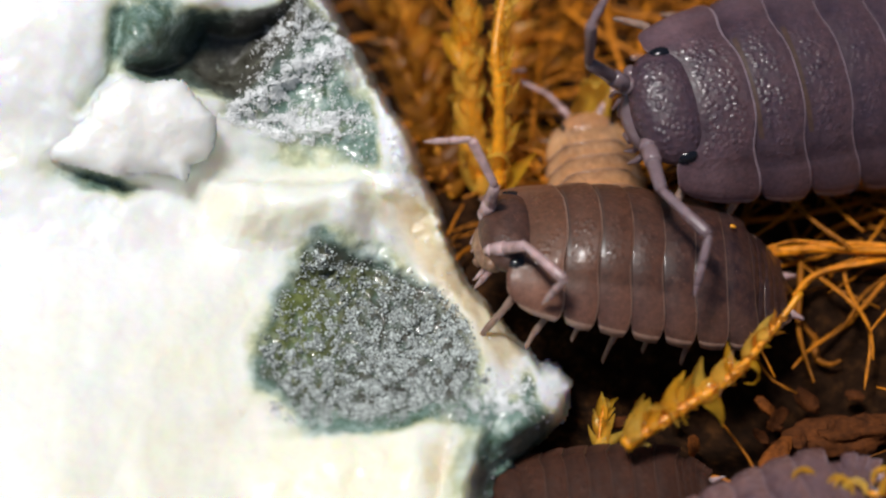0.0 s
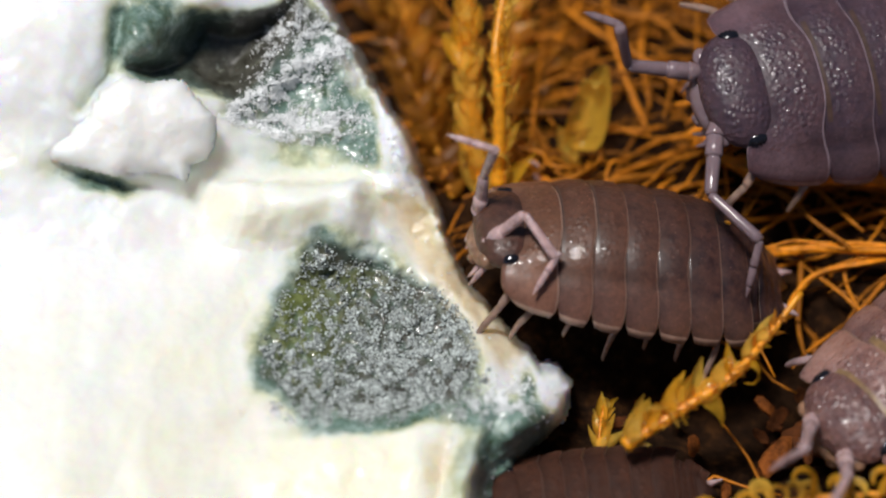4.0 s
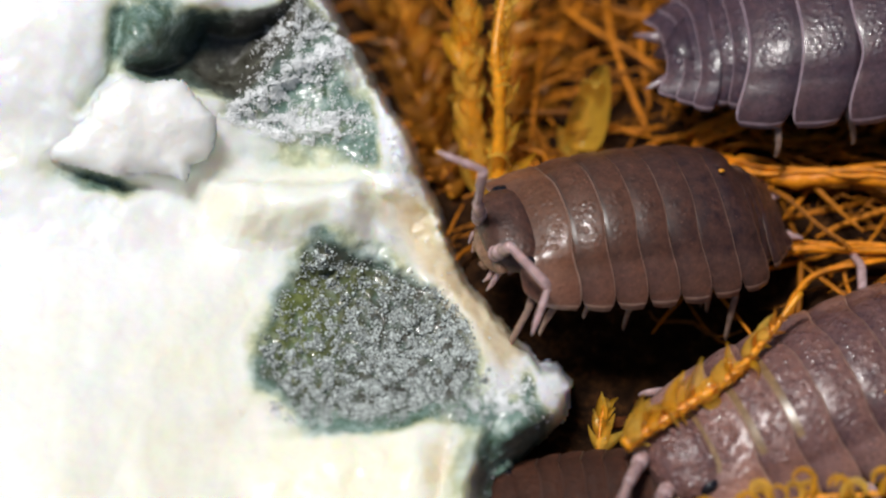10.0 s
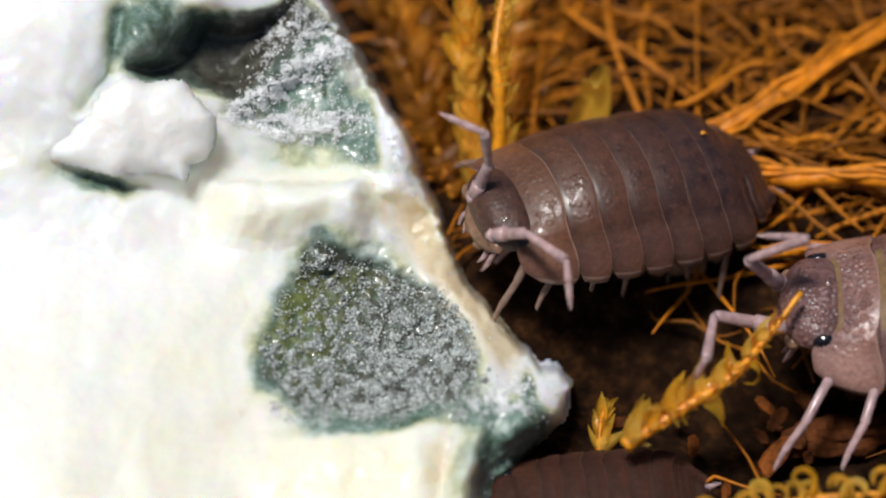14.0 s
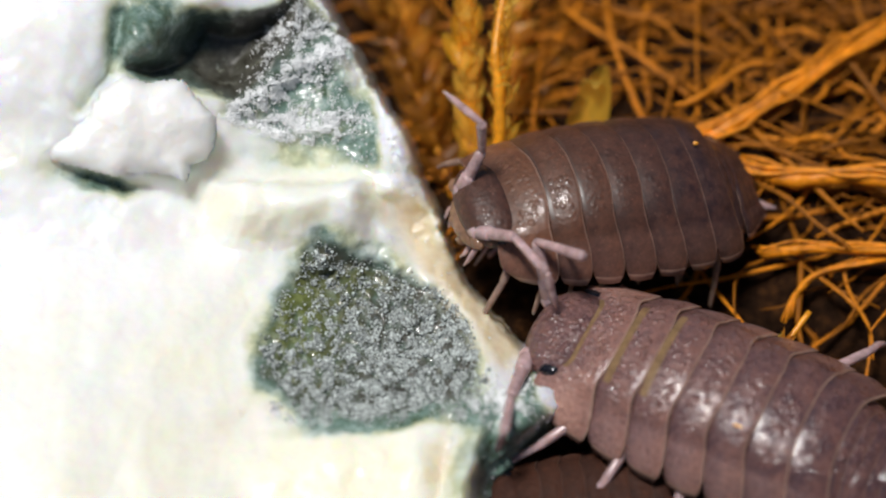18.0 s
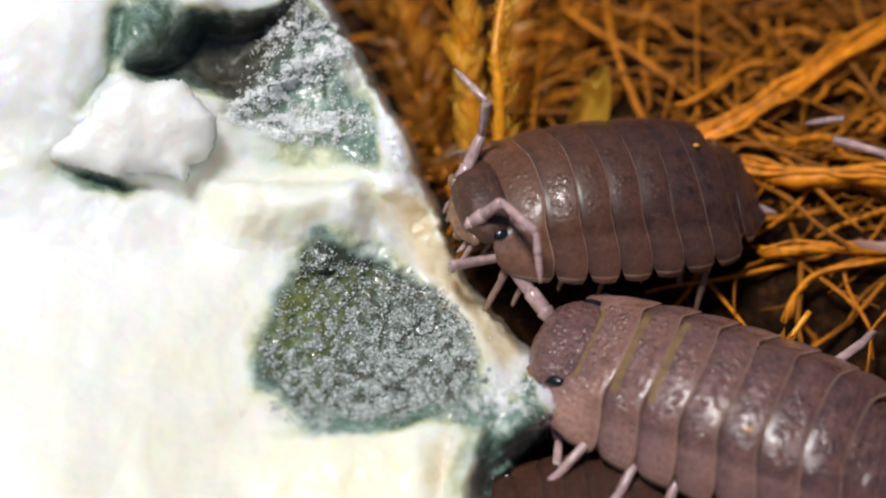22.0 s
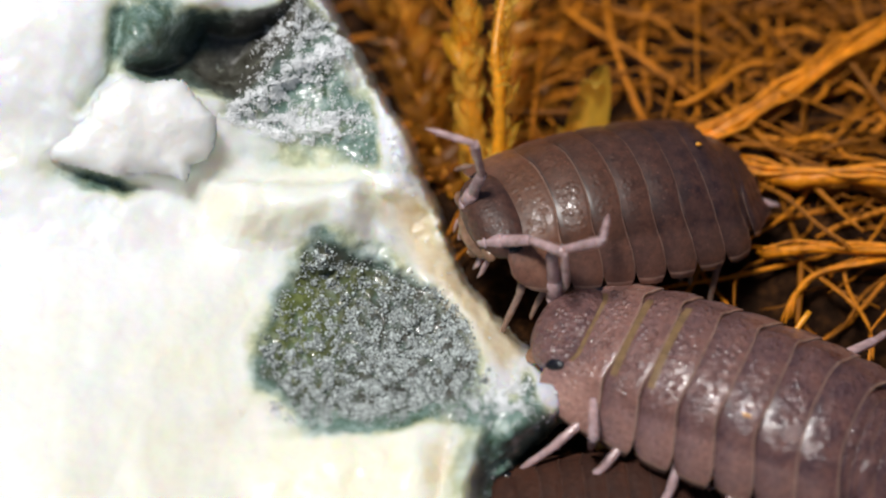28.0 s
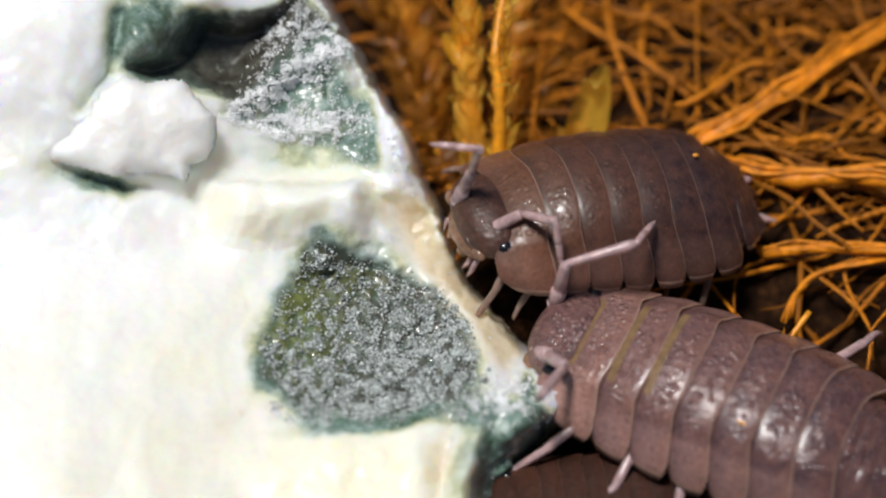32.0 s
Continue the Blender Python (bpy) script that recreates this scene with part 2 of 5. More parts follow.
# ---- ground ----
def ground_height(x, y):
    h = -0.9 + 0.5 * noise.fractal(Vector((x * 0.16, y * 0.16, 0)), 1.0, 2.0, 3) + 0.25 * noise.fractal(Vector((x * 0.9, y * 0.9, 5)), 1.0, 2.0, 4)
    h += 1.3 * math.exp(-(((x - 13) / 9) ** 2 + ((y - 10) / 7) ** 2))
    h -= 2.9 * math.exp(-(((x - 14) / 6) ** 2 + ((y + 4) / 3.6) ** 2))
    h -= 1.2 * math.exp(-(((x - 8) / 3) ** 2 + ((y + 3) / 2) ** 2))
    return h


def build_ground():
    line = [-400, -250, -160, -100, -70, -50, -40] + [-34 + 0.7 * i for i in range(98)] + [40, 50, 70, 100, 160, 250, 400]
    verts = [(x, y, ground_height(x, y)) for x in line for y in line]
    faces = [q[::-1] for q in grid_faces(len(line), len(line))]
    tagged(part("ground", (verts, faces), M_SOIL), "dark brown crumbly soil under the fibres", "soil", kind="structure")


build_ground()


# ---- blue cheese ----
def seg_dist(px, py, a, b):
    ax, ay, bx, by = *a, *b
    t = np.clip(((px - ax) * (bx - ax) + (py - ay) * (by - ay)) / ((bx - ax) ** 2 + (by - ay) ** 2), 0, 1)
    return np.hypot(px - ax - t * (bx - ax), py - ay - t * (by - ay))


def inside_dist(px, py, poly):
    """Signed distance to a closed outline, positive within."""
    d = np.full(px.shape, 1e9)
    odd = np.zeros(px.shape, bool)
    for a, b in zip(poly, poly[1:] + poly[:1]):
        d = np.minimum(d, seg_dist(px, py, a, b))
        cross = (a[1] > py) != (b[1] > py)
        odd ^= cross & (px < (b[0] - a[0]) * (py - a[1]) / (b[1] - a[1] + 1e-12) + a[0])
    return np.where(odd, d, -d)


def smooth(x, lo, hi):
    t = np.clip((x - lo) / (hi - lo), 0, 1)
    return t * t * (3 - 2 * t)


def hill(px, py, c, rx, ry, turn=0.0, power=1.0):
    ca, sa = math.cos(radians(turn)), math.sin(radians(turn))
    u = ((px - c[0]) * ca + (py - c[1]) * sa) / rx
    v = (-(px - c[0]) * sa + (py - c[1]) * ca) / ry
    return np.exp(-(u * u + v * v) ** power)


def fbm(px, py, freq, seed, octaves=4):
    f = np.vectorize(lambda a, b: noise.fractal(Vector((a * freq, b * freq, seed)), 1.0, 2.0, octaves))
    return f(px, py)



LICE = {"MAIN": (12.8, 7.4, 3.3), "GREY": (16, 8.6, 3.8), "TAUPE": (16, 7.8, 3.5), "PALE": (8, 3.9, 1.9), "LILAC": (13, 6, 2.8), "DIM": (8.8, 4.6, 2.2), "PINK": (13, 6.4, 3)}
FEELER = (0.19, 0.165, 0.15)


OUTLINE = [(-5.04, 10.58), (-3.83, 8.71), (-3.06, 7.28), (-2.07, 5.63), (-1.08, 4.09), (-0.48, 2.22), (0.35, 0.24), (1.01, -1.30), (1.89, -2.29), (3.10, -3.72), (3.83, -4.49), (4.53, -4.55), (5.02, -5.26), (4.84, -6.47), (4.09, -7.28), (3.10, -8.16), (2.44, -9.00), (2.07, -9.99), (1.72, -11.86), (0.79, -16.70), (-24.95, -16.70), (-24.95, 15.42), (-8.01, 15.42)]
POCKET = [(-4.93, 0.46), (-3.17, 0.02), (-0.97, -0.64), (0.35, -1.74), (1.34, -3.50), (1.34, -5.04), (0.68, -6.03), (-1.41, -6.36), (-3.61, -6.47), (-5.59, -6.14), (-6.69, -5.04), (-7.08, -3.28), (-6.25, -1.52)]
HOLLOW = [(-12.08, 6.84), (-10.65, 8.16), (-9.66, 9.15), (-6.0, 9.45), (-6.95, 7.35), (-7.95, 5.70), (-9.99, 6.40), (-11.31, 6.40)]
FACET = [(-2.84, 2.62), (-1.08, 1.67), (0.35, -0.20), (-0.20, -0.81), (-1.74, 0.20), (-2.51, 1.12)]
SLOPE = [(-8.56, 5.19), (-7.79, 7.06), (-6.91, 8.82), (-5.37, 9.92), (-3.94, 8.71), (-3.06, 7.28), (-2.29, 5.30), (-2.62, 3.54), (-4.93, 3.94), (-6.25, 3.94)]


def ellipsoid(c, r, nu=12, nv=18, squash=0.0):
    verts = []
    for i in range(nu):
        a = math.pi * (i + 0.002) / (nu - 1 + 0.004)
        for j in range(nv):
            b = 2 * math.pi * j / nv
            x, y, z = math.sin(a) * math.cos(b), math.sin(a) * math.sin(b), math.cos(a)
            verts.append((c[0] + r[0] * x - squash * max(0, -z), c[1] + r[1] * y, c[2] + r[2] * z))
    return verts, grid_faces(nu, nv, True)


def cheese_form(p, q):
    """Height of the cheese, how mouldy, how deep and dark, how frosted it is, over the slanted plan."""
    d = inside_dist(p, q, OUTLINE)
    big = fbm(p, q, 0.16, 3.0, 3)
    p, q = p + 0.24 * fbm(p, q, 0.6, 31.0, 4), q + 0.24 * fbm(p, q, 0.6, 37.0, 4)
    mid = fbm(p, q, 0.55, 7.0, 4)
    fine = fbm(p, q, 2.2, 11.0, 3)
    dw = d + 0.15 * mid + 0.09 * fine
    h = 3.3 + 0.40 * big + 0.07 * mid + 0.015 * fine
    h += 0.50 * np.maximum(q, 0) + 2.6 * smooth(-p, 5.0, 17.0) + 1.1 * hill(p, q, (-15.27, 7.72), 3.74, 3.30)
    h += 0.5 * hill(p, q, (-10.65, -1.74), 4.84, 2.42, 15) + 0.4 * hill(p, q, (-13.29, -7.02), 4.40, 1.98, -10)
    h += 0.35 * hill(p, q, (-5.81, 1.56), 3.30, 0.99, 8)
    # the ledge under the crumb and the facet beside the rim
    h -= 1.0 * hill(p, q, (-5.81, 3.28), 2.97, 0.66, -4) + 0.5 * hill(p, q, (-8.45, 4.20), 1.32, 1.32)
    h -= 0.6 * hill(p, q, (-1.52, 0.90), 0.66, 2.09, 24)
    h += 0.9 * hill(p, q, (-1.58, 3.65), 0.53, 1.65, 20) + 0.25 * hill(p, q, (0.13, -0.86), 0.35, 0.99, 32)
    h += 0.3 * hill(p, q, (4.42, -5.48), 0.66, 0.99)
    plateau = smooth(2.66 - q + 0.10 * mid, -0.12, 0.16) * smooth(p, -9.2, -7.6) * smooth(-p, 2.6, 3.6) * smooth(q, -1.5, 2.4)
    h += 1.3 * plateau
    facet = smooth(inside_dist(p, q, FACET) + 0.15 * mid, -0.25, 0.5)
    h -= 0.55 * facet
    seam = np.exp(-(np.minimum(seg_dist(p, q, (-12.36, 9.04), (-12.74, 6.73)), seg_dist(p, q, (-12.74, 6.73), (-13.95, 5.52))) / 0.32) ** 2)
    h -= 0.6 * seam
    # hollow with the dark mould and the frosted slope above it
    c = inside_dist(p, q, HOLLOW) + 0.2 * mid
    hole = smooth(c, -0.2, 0.9)
    h -= 1.6 * hole
    s = inside_dist(p, q, SLOPE) + 0.2 * mid
    slope = smooth(s, -0.3, 0.4)
    crest = np.exp(-(seg_dist(p, q, (-8.45, 5.17), (-3.78, 8.34)) / 0.5) ** 2)
    band = np.exp(-(seg_dist(p, q, (-8.34, 5.04), (-3.78, 8.12)) / 0.36) ** 2)
    h += slope * (0.25 * mid - 0.35) + 0.35 * crest * slope
    h += 1.0 * hill(p, q, (-11.42, 8.16), 0.99, 1.32) + 0.9 * hill(p, q, (-9.22, 9.66), 0.99, 0.48) - 0.9 * hill(p, q, (-9.66, 8.49), 0.35, 0.88, -35)
    h += 0.5 * hill(p, q, (-9.77, 3.32), 2.64, 0.66, 5) - 0.5 * hill(p, q, (-12.63, 2.55), 1.98, 0.35, -12)
    # pocket with its mould carpet
    k = inside_dist(p, q, POCKET) + 0.40 * mid + 0.08 * fine
    pocket = smooth(k, -0.25, 0.75)
    h -= 0.72 * pocket * (0.35 + 0.65 * smooth(p, -6.8, -2.8))
    h += 0.13 * pocket * fine + 0.2 * pocket * mid
    h += 0.35 * hill(p, q, (-3.17, -0.97), 0.44, 0.44) + 0.3 * hill(p, q, (-4.49, -0.31), 0.66, 0.57)
    # furrows at the broken lower end
    h -= 1.1 * hill(p, q, (1.72, -8.34), 0.44, 1.76, -12) + 0.8 * hill(p, q, (-0.09, -8.78), 0.35, 1.76, -10)
    h += 0.6 * hill(p, q, (-1.08, -8.23), 0.70, 1.32, -12) + 0.5 * hill(p, q, (0.79, -8.56), 0.44, 1.54, -10) + 0.3 * hill(p, q, (-4.05, -7.68), 1.98, 0.88, 10) + 0.35 * mid * hill(p, q, (0.35, -8.34), 3.52, 1.76)
    h -= 2.3 * smooth(-d, -1.72, 0) * 0.5 * (1 - 0.7 * smooth(q, 3.0, 6.0))
    # knobbly wet rim
    h += (0.30 * mid + 0.13 * fine) * np.exp(-(d / 1.1) ** 2)
    edge = 0.31 + 1.41 * smooth(-q, 5.2, 7.5)
    t = np.clip(dw / edge, 0, 1)
    h = -1.2 + (h + 1.2) * np.sqrt(np.clip(1 - (1 - t) ** 2, 0, 1))
    mould = 0.95 * smooth(k, -0.9, 0.6) + 0.9 * smooth(s, -0.5, 0.5) + 0.95 * smooth(c, -0.5, 0.3)
    mould += 0.9 * hill(p, q, (-11.31, 8.60), 1.65, 1.87, 0, 1.5) + 0.85 * hill(p, q, (-13.07, 2.55), 1.76, 0.48, -12, 1.4)
    mould += 0.75 * hill(p, q, (2.11, -6.69), 1.76, 1.32, 20, 1.5) + 0.8 * hill(p, q, (2.44, -8.12), 0.75, 1.54, -14, 1.4)
    mould += 0.75 * hill(p, q, (-1.85, -6.47), 4.18, 0.35, 6, 1.3) + 0.5 * hill(p, q, (-4.16, 0.68), 0.88, 0.44) + 0.65 * hill(p, q, (3.21, -5.21), 0.40, 0.53) * 1.5
    mould += 0.42 * seam + 0.95 * hill(p, q, (3.3, -7.0), 1.4, 0.8, 42, 1.4) + 0.75 * hill(p, q, (1.3, -8.7), 1.4, 1.4)
    # last term: no mould, a grey tint for the wet ledge's shade
    mould += 0.2 * hill(p, q, (-15.27, 3.10), 0.88, 1.32) + 0.4 * hill(p, q, (-6.69, -5.48), 0.88, 0.66) + 0.45 * hill(p, q, (-3.17, 4.20), 0.88, 0.99) + 0.5 * hill(p, q, (-5.81, 3.45), 2.75, 0.57, -4)
    mould -= 0.35 * hill(p, q, (1.06, -8.23), 0.37, 1.32, -6) + 0.9 * hill(p, q, (2.66, -6.84), 0.53, 0.35, -20) + 0.9 * hill(p, q, (-1.58, 3.76), 0.53, 1.54, 20)
    mould -= 0.35 * hill(p, q, (-5.37, 4.69), 2.31, 0.70, 6)
    mould -= 0.75 * hill(p, q, (-3.61, 6.84), 0.44, 0.88, 25) + 0.7 * hill(p, q, (4.31, -5.48), 0.57, 1.10)
    # where dark mould lies and recess shade is added to its colour
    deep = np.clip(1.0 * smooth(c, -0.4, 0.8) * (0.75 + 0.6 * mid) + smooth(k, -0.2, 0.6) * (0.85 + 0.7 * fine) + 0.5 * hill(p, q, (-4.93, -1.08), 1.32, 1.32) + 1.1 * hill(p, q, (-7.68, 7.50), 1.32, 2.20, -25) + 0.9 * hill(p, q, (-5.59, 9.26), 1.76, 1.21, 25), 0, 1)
    olive = np.clip(1.1 * hill(p, q, (-5.70, -2.62), 1.65, 2.42, 20) + 0.5 * hill(p, q, (-3.17, -1.30), 1.32, 0.66) + 0.9 * hill(p, q, (1.80, -7.35), 0.53, 0.88, 10), 0, 1) * smooth(k + 0.8 * (q < -7), -0.5, 0.4)
    cream = np.clip(0.7 * hill(p, q, (-9.99, -4.38), 7.26, 4.40, -15) * (0.6 + 0.8 * big) + 0.45 * smooth(-q, 4.0, 9.5) + 0.5 * hill(p, q, (-4.93, 1.78), 4.18, 0.88, 4) + 0.4 * hill(p, q, (-3.17, -7.90), 3.52, 1.32), 0, 0.8) * 0.85
    # tan band along the rim, colour standing in for its shaded slope
    rind = np.clip(1.4 * np.exp(-(np.minimum(seg_dist(p, q, (-1.23, 1.39), (0.84, -1.63)), seg_dist(p, q, (0.84, -1.63), (2.44, -3.72))) / 0.73) ** 2) + 0.22 * hill(p, q, (-8.01, -6.36), 1.10, 0.88) + 0.7 * hill(p, q, (-0.09, -7.90), 0.29, 1.32, -10) + 0.9 * np.exp(-(np.minimum(seg_dist(p, q, (-1.85, 5.52), (-0.64, 2.88)), seg_dist(p, q, (-0.64, 2.88), (-0.31, 1.56))) / 0.20) ** 2), 0, 1.0)
    frost = smooth(k, 0.0, 0.5) * (0.10 + 0.9 * smooth(p * 0.5 - q * 1.1, -0.6, 5.0) + 0.25 * hill(p, q, (-4.93, -0.64), 0.88, 1.10)) + slope * np.clip(0.03 + 2.2 * band + 1.3 * hill(p, q, (-5.6, 4.75), 2.2, 0.62, 6, 1.6) + 0.35 * hill(p, q, (-5.3, 8.60), 1.6, 0.9), 0, 2.2)
    frost += 0.5 * hill(p, q, (2.11, -5.48), 1.10, 0.62) + 1.5 * hill(p, q, (-1.85, -5.96), 2.86, 0.29, 3)
    frost *= (1 - rind) * np.clip(0.28 + 1.7 * fbm(p, q, 2.4, 21.0, 3), 0.03, 1.0) * (1 - 0.9 * hill(p, q, (-3.17, 4.20), 0.79, 0.79))
    mould = np.clip(mould, 0, 1) * (1 - 0.85 * rind)
    return h, mould, deep, frost, dw, olive, rind, cream


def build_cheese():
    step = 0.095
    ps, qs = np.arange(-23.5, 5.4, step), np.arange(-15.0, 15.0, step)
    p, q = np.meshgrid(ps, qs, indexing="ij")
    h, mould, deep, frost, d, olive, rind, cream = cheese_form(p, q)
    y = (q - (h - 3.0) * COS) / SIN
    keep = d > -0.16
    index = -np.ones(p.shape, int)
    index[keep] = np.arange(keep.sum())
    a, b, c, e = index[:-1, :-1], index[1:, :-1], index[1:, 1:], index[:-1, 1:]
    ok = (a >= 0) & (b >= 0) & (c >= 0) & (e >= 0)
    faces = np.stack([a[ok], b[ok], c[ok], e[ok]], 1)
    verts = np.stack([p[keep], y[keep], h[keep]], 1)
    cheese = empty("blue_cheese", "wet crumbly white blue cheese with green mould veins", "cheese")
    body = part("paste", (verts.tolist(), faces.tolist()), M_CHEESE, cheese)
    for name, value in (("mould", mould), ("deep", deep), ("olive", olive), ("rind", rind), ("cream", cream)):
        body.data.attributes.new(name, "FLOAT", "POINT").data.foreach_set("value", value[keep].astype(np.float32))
    # mould grains, heaped where it is frosted
    rng = np.random.default_rng(4)
    ball = bmesh.new()
    bmesh.ops.create_icosphere(ball, subdivisions=1, radius=1.0)
    bv = np.array([v.co[:] for v in ball.verts])
    bf = np.array([[v.index for v in f.verts] for f in ball.faces])
    ball.free()
    zones = (("frosted_mould", M_FROST, inside_dist(p, q, SLOPE) > -0.3, 30000, (0.010, 0.030), "sparkling white mould bloom on green"),
             ("mould_carpet", M_DUST, inside_dist(p, q, POCKET) > -0.5, 26000, (0.012, 0.046), "grey granular mould carpet in a hollow"),
             ("mould_crust", M_FROST, (inside_dist(p, q, SLOPE) <= -0.3) & (inside_dist(p, q, POCKET) <= -0.2), 2200, (0.012, 0.036), "pale mould crust along a vein"))
    for name, mat, zone, count, size, label in zones:
        w = np.where(zone & keep & (d > 0.1), frost, 0).ravel()
        pick = rng.choice(len(w), count, p=w / w.sum())
        jig = rng.uniform(-step, step, (count, 2)) * 0.5
        r = rng.uniform(*size, count) * (1 + (rng.random(count) > 0.9) * 0.6)
        cx, cq, cz = p.ravel()[pick] + jig[:, 0], q.ravel()[pick] + jig[:, 1], h.ravel()[pick] + r * rng.uniform(0.2, 1.6, count)
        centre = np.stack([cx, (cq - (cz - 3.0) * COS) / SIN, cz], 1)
        stretch = rng.uniform(0.6, 1.5, (count, 1, 3))
        v = centre[:, None] + bv[None] * r[:, None, None] * stretch + rng.normal(0, 0.3, (count, len(bv), 3)) * r[:, None, None]
        f = bf[None] + (np.arange(count) * len(bv))[:, None, None]
        grains = part(name, (v.reshape(-1, 3).tolist(), f.reshape(-1, 3).tolist()), mat, cheese, label)
        grains["kind"] = "stuff"
    # beads of moisture on the rim and the green patches
    wet = hill(p, q, (-1.52, 3.54), 0.57, 1.32, 22) + hill(p, q, (-3.17, 3.76), 0.88, 0.53) + 1.5 * hill(p, q, (3.98, -5.48), 0.62, 1.10) + hill(p, q, (0.13, -0.75), 0.40, 0.88, 32)
    wet += 0.6 * hill(p, q, (2.55, -3.72), 0.35, 1.32, 38) + 0.5 * hill(p, q, (-3.61, 6.62), 0.53, 1.10, 25) + 0.25 * hill(p, q, (0.35, -8.56), 1.32, 1.10)
    w = np.where(keep & (d > 0.45), wet, 0).ravel()
    pick = rng.choice(len(w), 110, p=w / w.sum())
    r = rng.uniform(0.03, 0.075, 110)
    centre = np.stack([p.ravel()[pick], y.ravel()[pick], h.ravel()[pick]], 1)
    shapes = [ellipsoid(tuple(c), (k, k, k * 0.4), 8, 10) for c, k in zip(centre.tolist(), r.tolist())]
    beads = part("moisture", joined(*shapes), M_WET, cheese, "tiny clear beads of moisture")
    beads["kind"] = "stuff"
    return cheese


build_cheese()


CRUMB = [(-15.14, 3.76), (-14.39, 4.42), (-13.62, 5.19), (-13.18, 6.07), (-12.74, 6.40), (-12.17, 6.67), (-11.35, 6.40), (-10.52, 6.51), (-9.99, 6.56), (-9.50, 5.92), (-8.78, 5.17), (-8.65, 4.20), (-9.04, 3.41), (-9.66, 3.10), (-9.86, 2.44), (-10.47, 2.75), (-11.42, 2.84), (-12.67, 2.73), (-13.62, 2.99), (-14.23, 3.10), (-15.03, 3.32)]


def build_crumb():
    """The plump white crumb that overhangs the hollow, facing up and forward."""
    cx, cy = (-11.75, 4.60)
    x, y = np.meshgrid(np.arange(-4.2, 4.2, 0.075), np.arange(-3.2, 3.2, 0.075), indexing="ij")
    d = inside_dist(x + cx, y + cy, CRUMB) + 0.09 * fbm(x, y, 1.6, 51.0, 4)
    round_off = np.sqrt(np.clip(1 - (1 - np.clip(d / 1.25, 0, 1)) ** 2, 0, 1))
    # plump: the inner distance is averaged so that no ridges run along the middle
    for k in range(24):
        inner = round_off.copy()
        inner[1:-1, 1:-1] = 0.2 * (round_off[1:-1, 1:-1] + round_off[:-2, 1:-1] + round_off[2:, 1:-1] + round_off[1:-1, :-2] + round_off[1:-1, 2:])
        share = np.clip((d - 0.15) / 0.6, 0, 1)
        round_off = round_off * (1 - share) + inner * share
    lumps = 0.34 * fbm(x, y, 0.40, 53.0, 2) + 0.10 * fbm(x, y, 1.1, 57.0, 3) + 0.02 * fbm(x, y, 4.0, 59.0, 3) - 0.16 * x
    keep = d > 0
    index = -np.ones(x.shape, int)
    index[keep] = np.arange(keep.sum())
    a, b, c, e = index[:-1, :-1], index[1:, :-1], index[1:, 1:], index[:-1, 1:]
    ok = (a >= 0) & (b >= 0) & (c >= 0) & (e >= 0)
    quad = np.stack([a[ok], b[ok], c[ok], e[ok]], 1)
    n = int(keep.sum())
    top = np.stack([x, y, 1.3 * round_off + lumps], 2)[keep]
    low = np.stack([x, y, -0.7 * round_off + lumps], 2)[keep]
    faces = quad.tolist() + (quad[:, ::-1] + n).tolist()
    place = Matrix.Translation(Vector((-11.72, 2.55, 7.40)) * MM) @ Matrix.Rotation(radians(90 - TILT), 4, "X")
    crumb = part("cheese_crumb", (np.concatenate([top, low]).tolist(), faces), M_CRUMB, None, "", place)
    tagged(crumb, "jagged white crumb lying on blue cheese", "cheese crumb")


build_crumb()


# ---- woodlice ----
def louse_profile(s):
    """Half width and height of a woodlouse along its body, as shares of the greatest."""
    at = (0.0, 0.06, 0.112, 0.16, 0.222, 0.30, 0.45, 0.60, 0.74, 0.80, 0.88, 0.95, 1.0)
    return (float(np.interp(s, at, (0.58, 0.70, 0.79, 0.855, 0.915, 0.965, 1.0, 1.0, 0.94, 0.86, 0.67, 0.42, 0.16))),
            float(np.interp(s, at, (0.62, 0.74, 0.82, 0.88, 0.93, 0.97, 1.0, 0.99, 0.91, 0.82, 0.63, 0.44, 0.34))))


PLATE_ROWS = (0.0, 0.10, 0.19, 0.28, 0.42, 0.57, 0.72, 0.87, 0.966, 1.0)


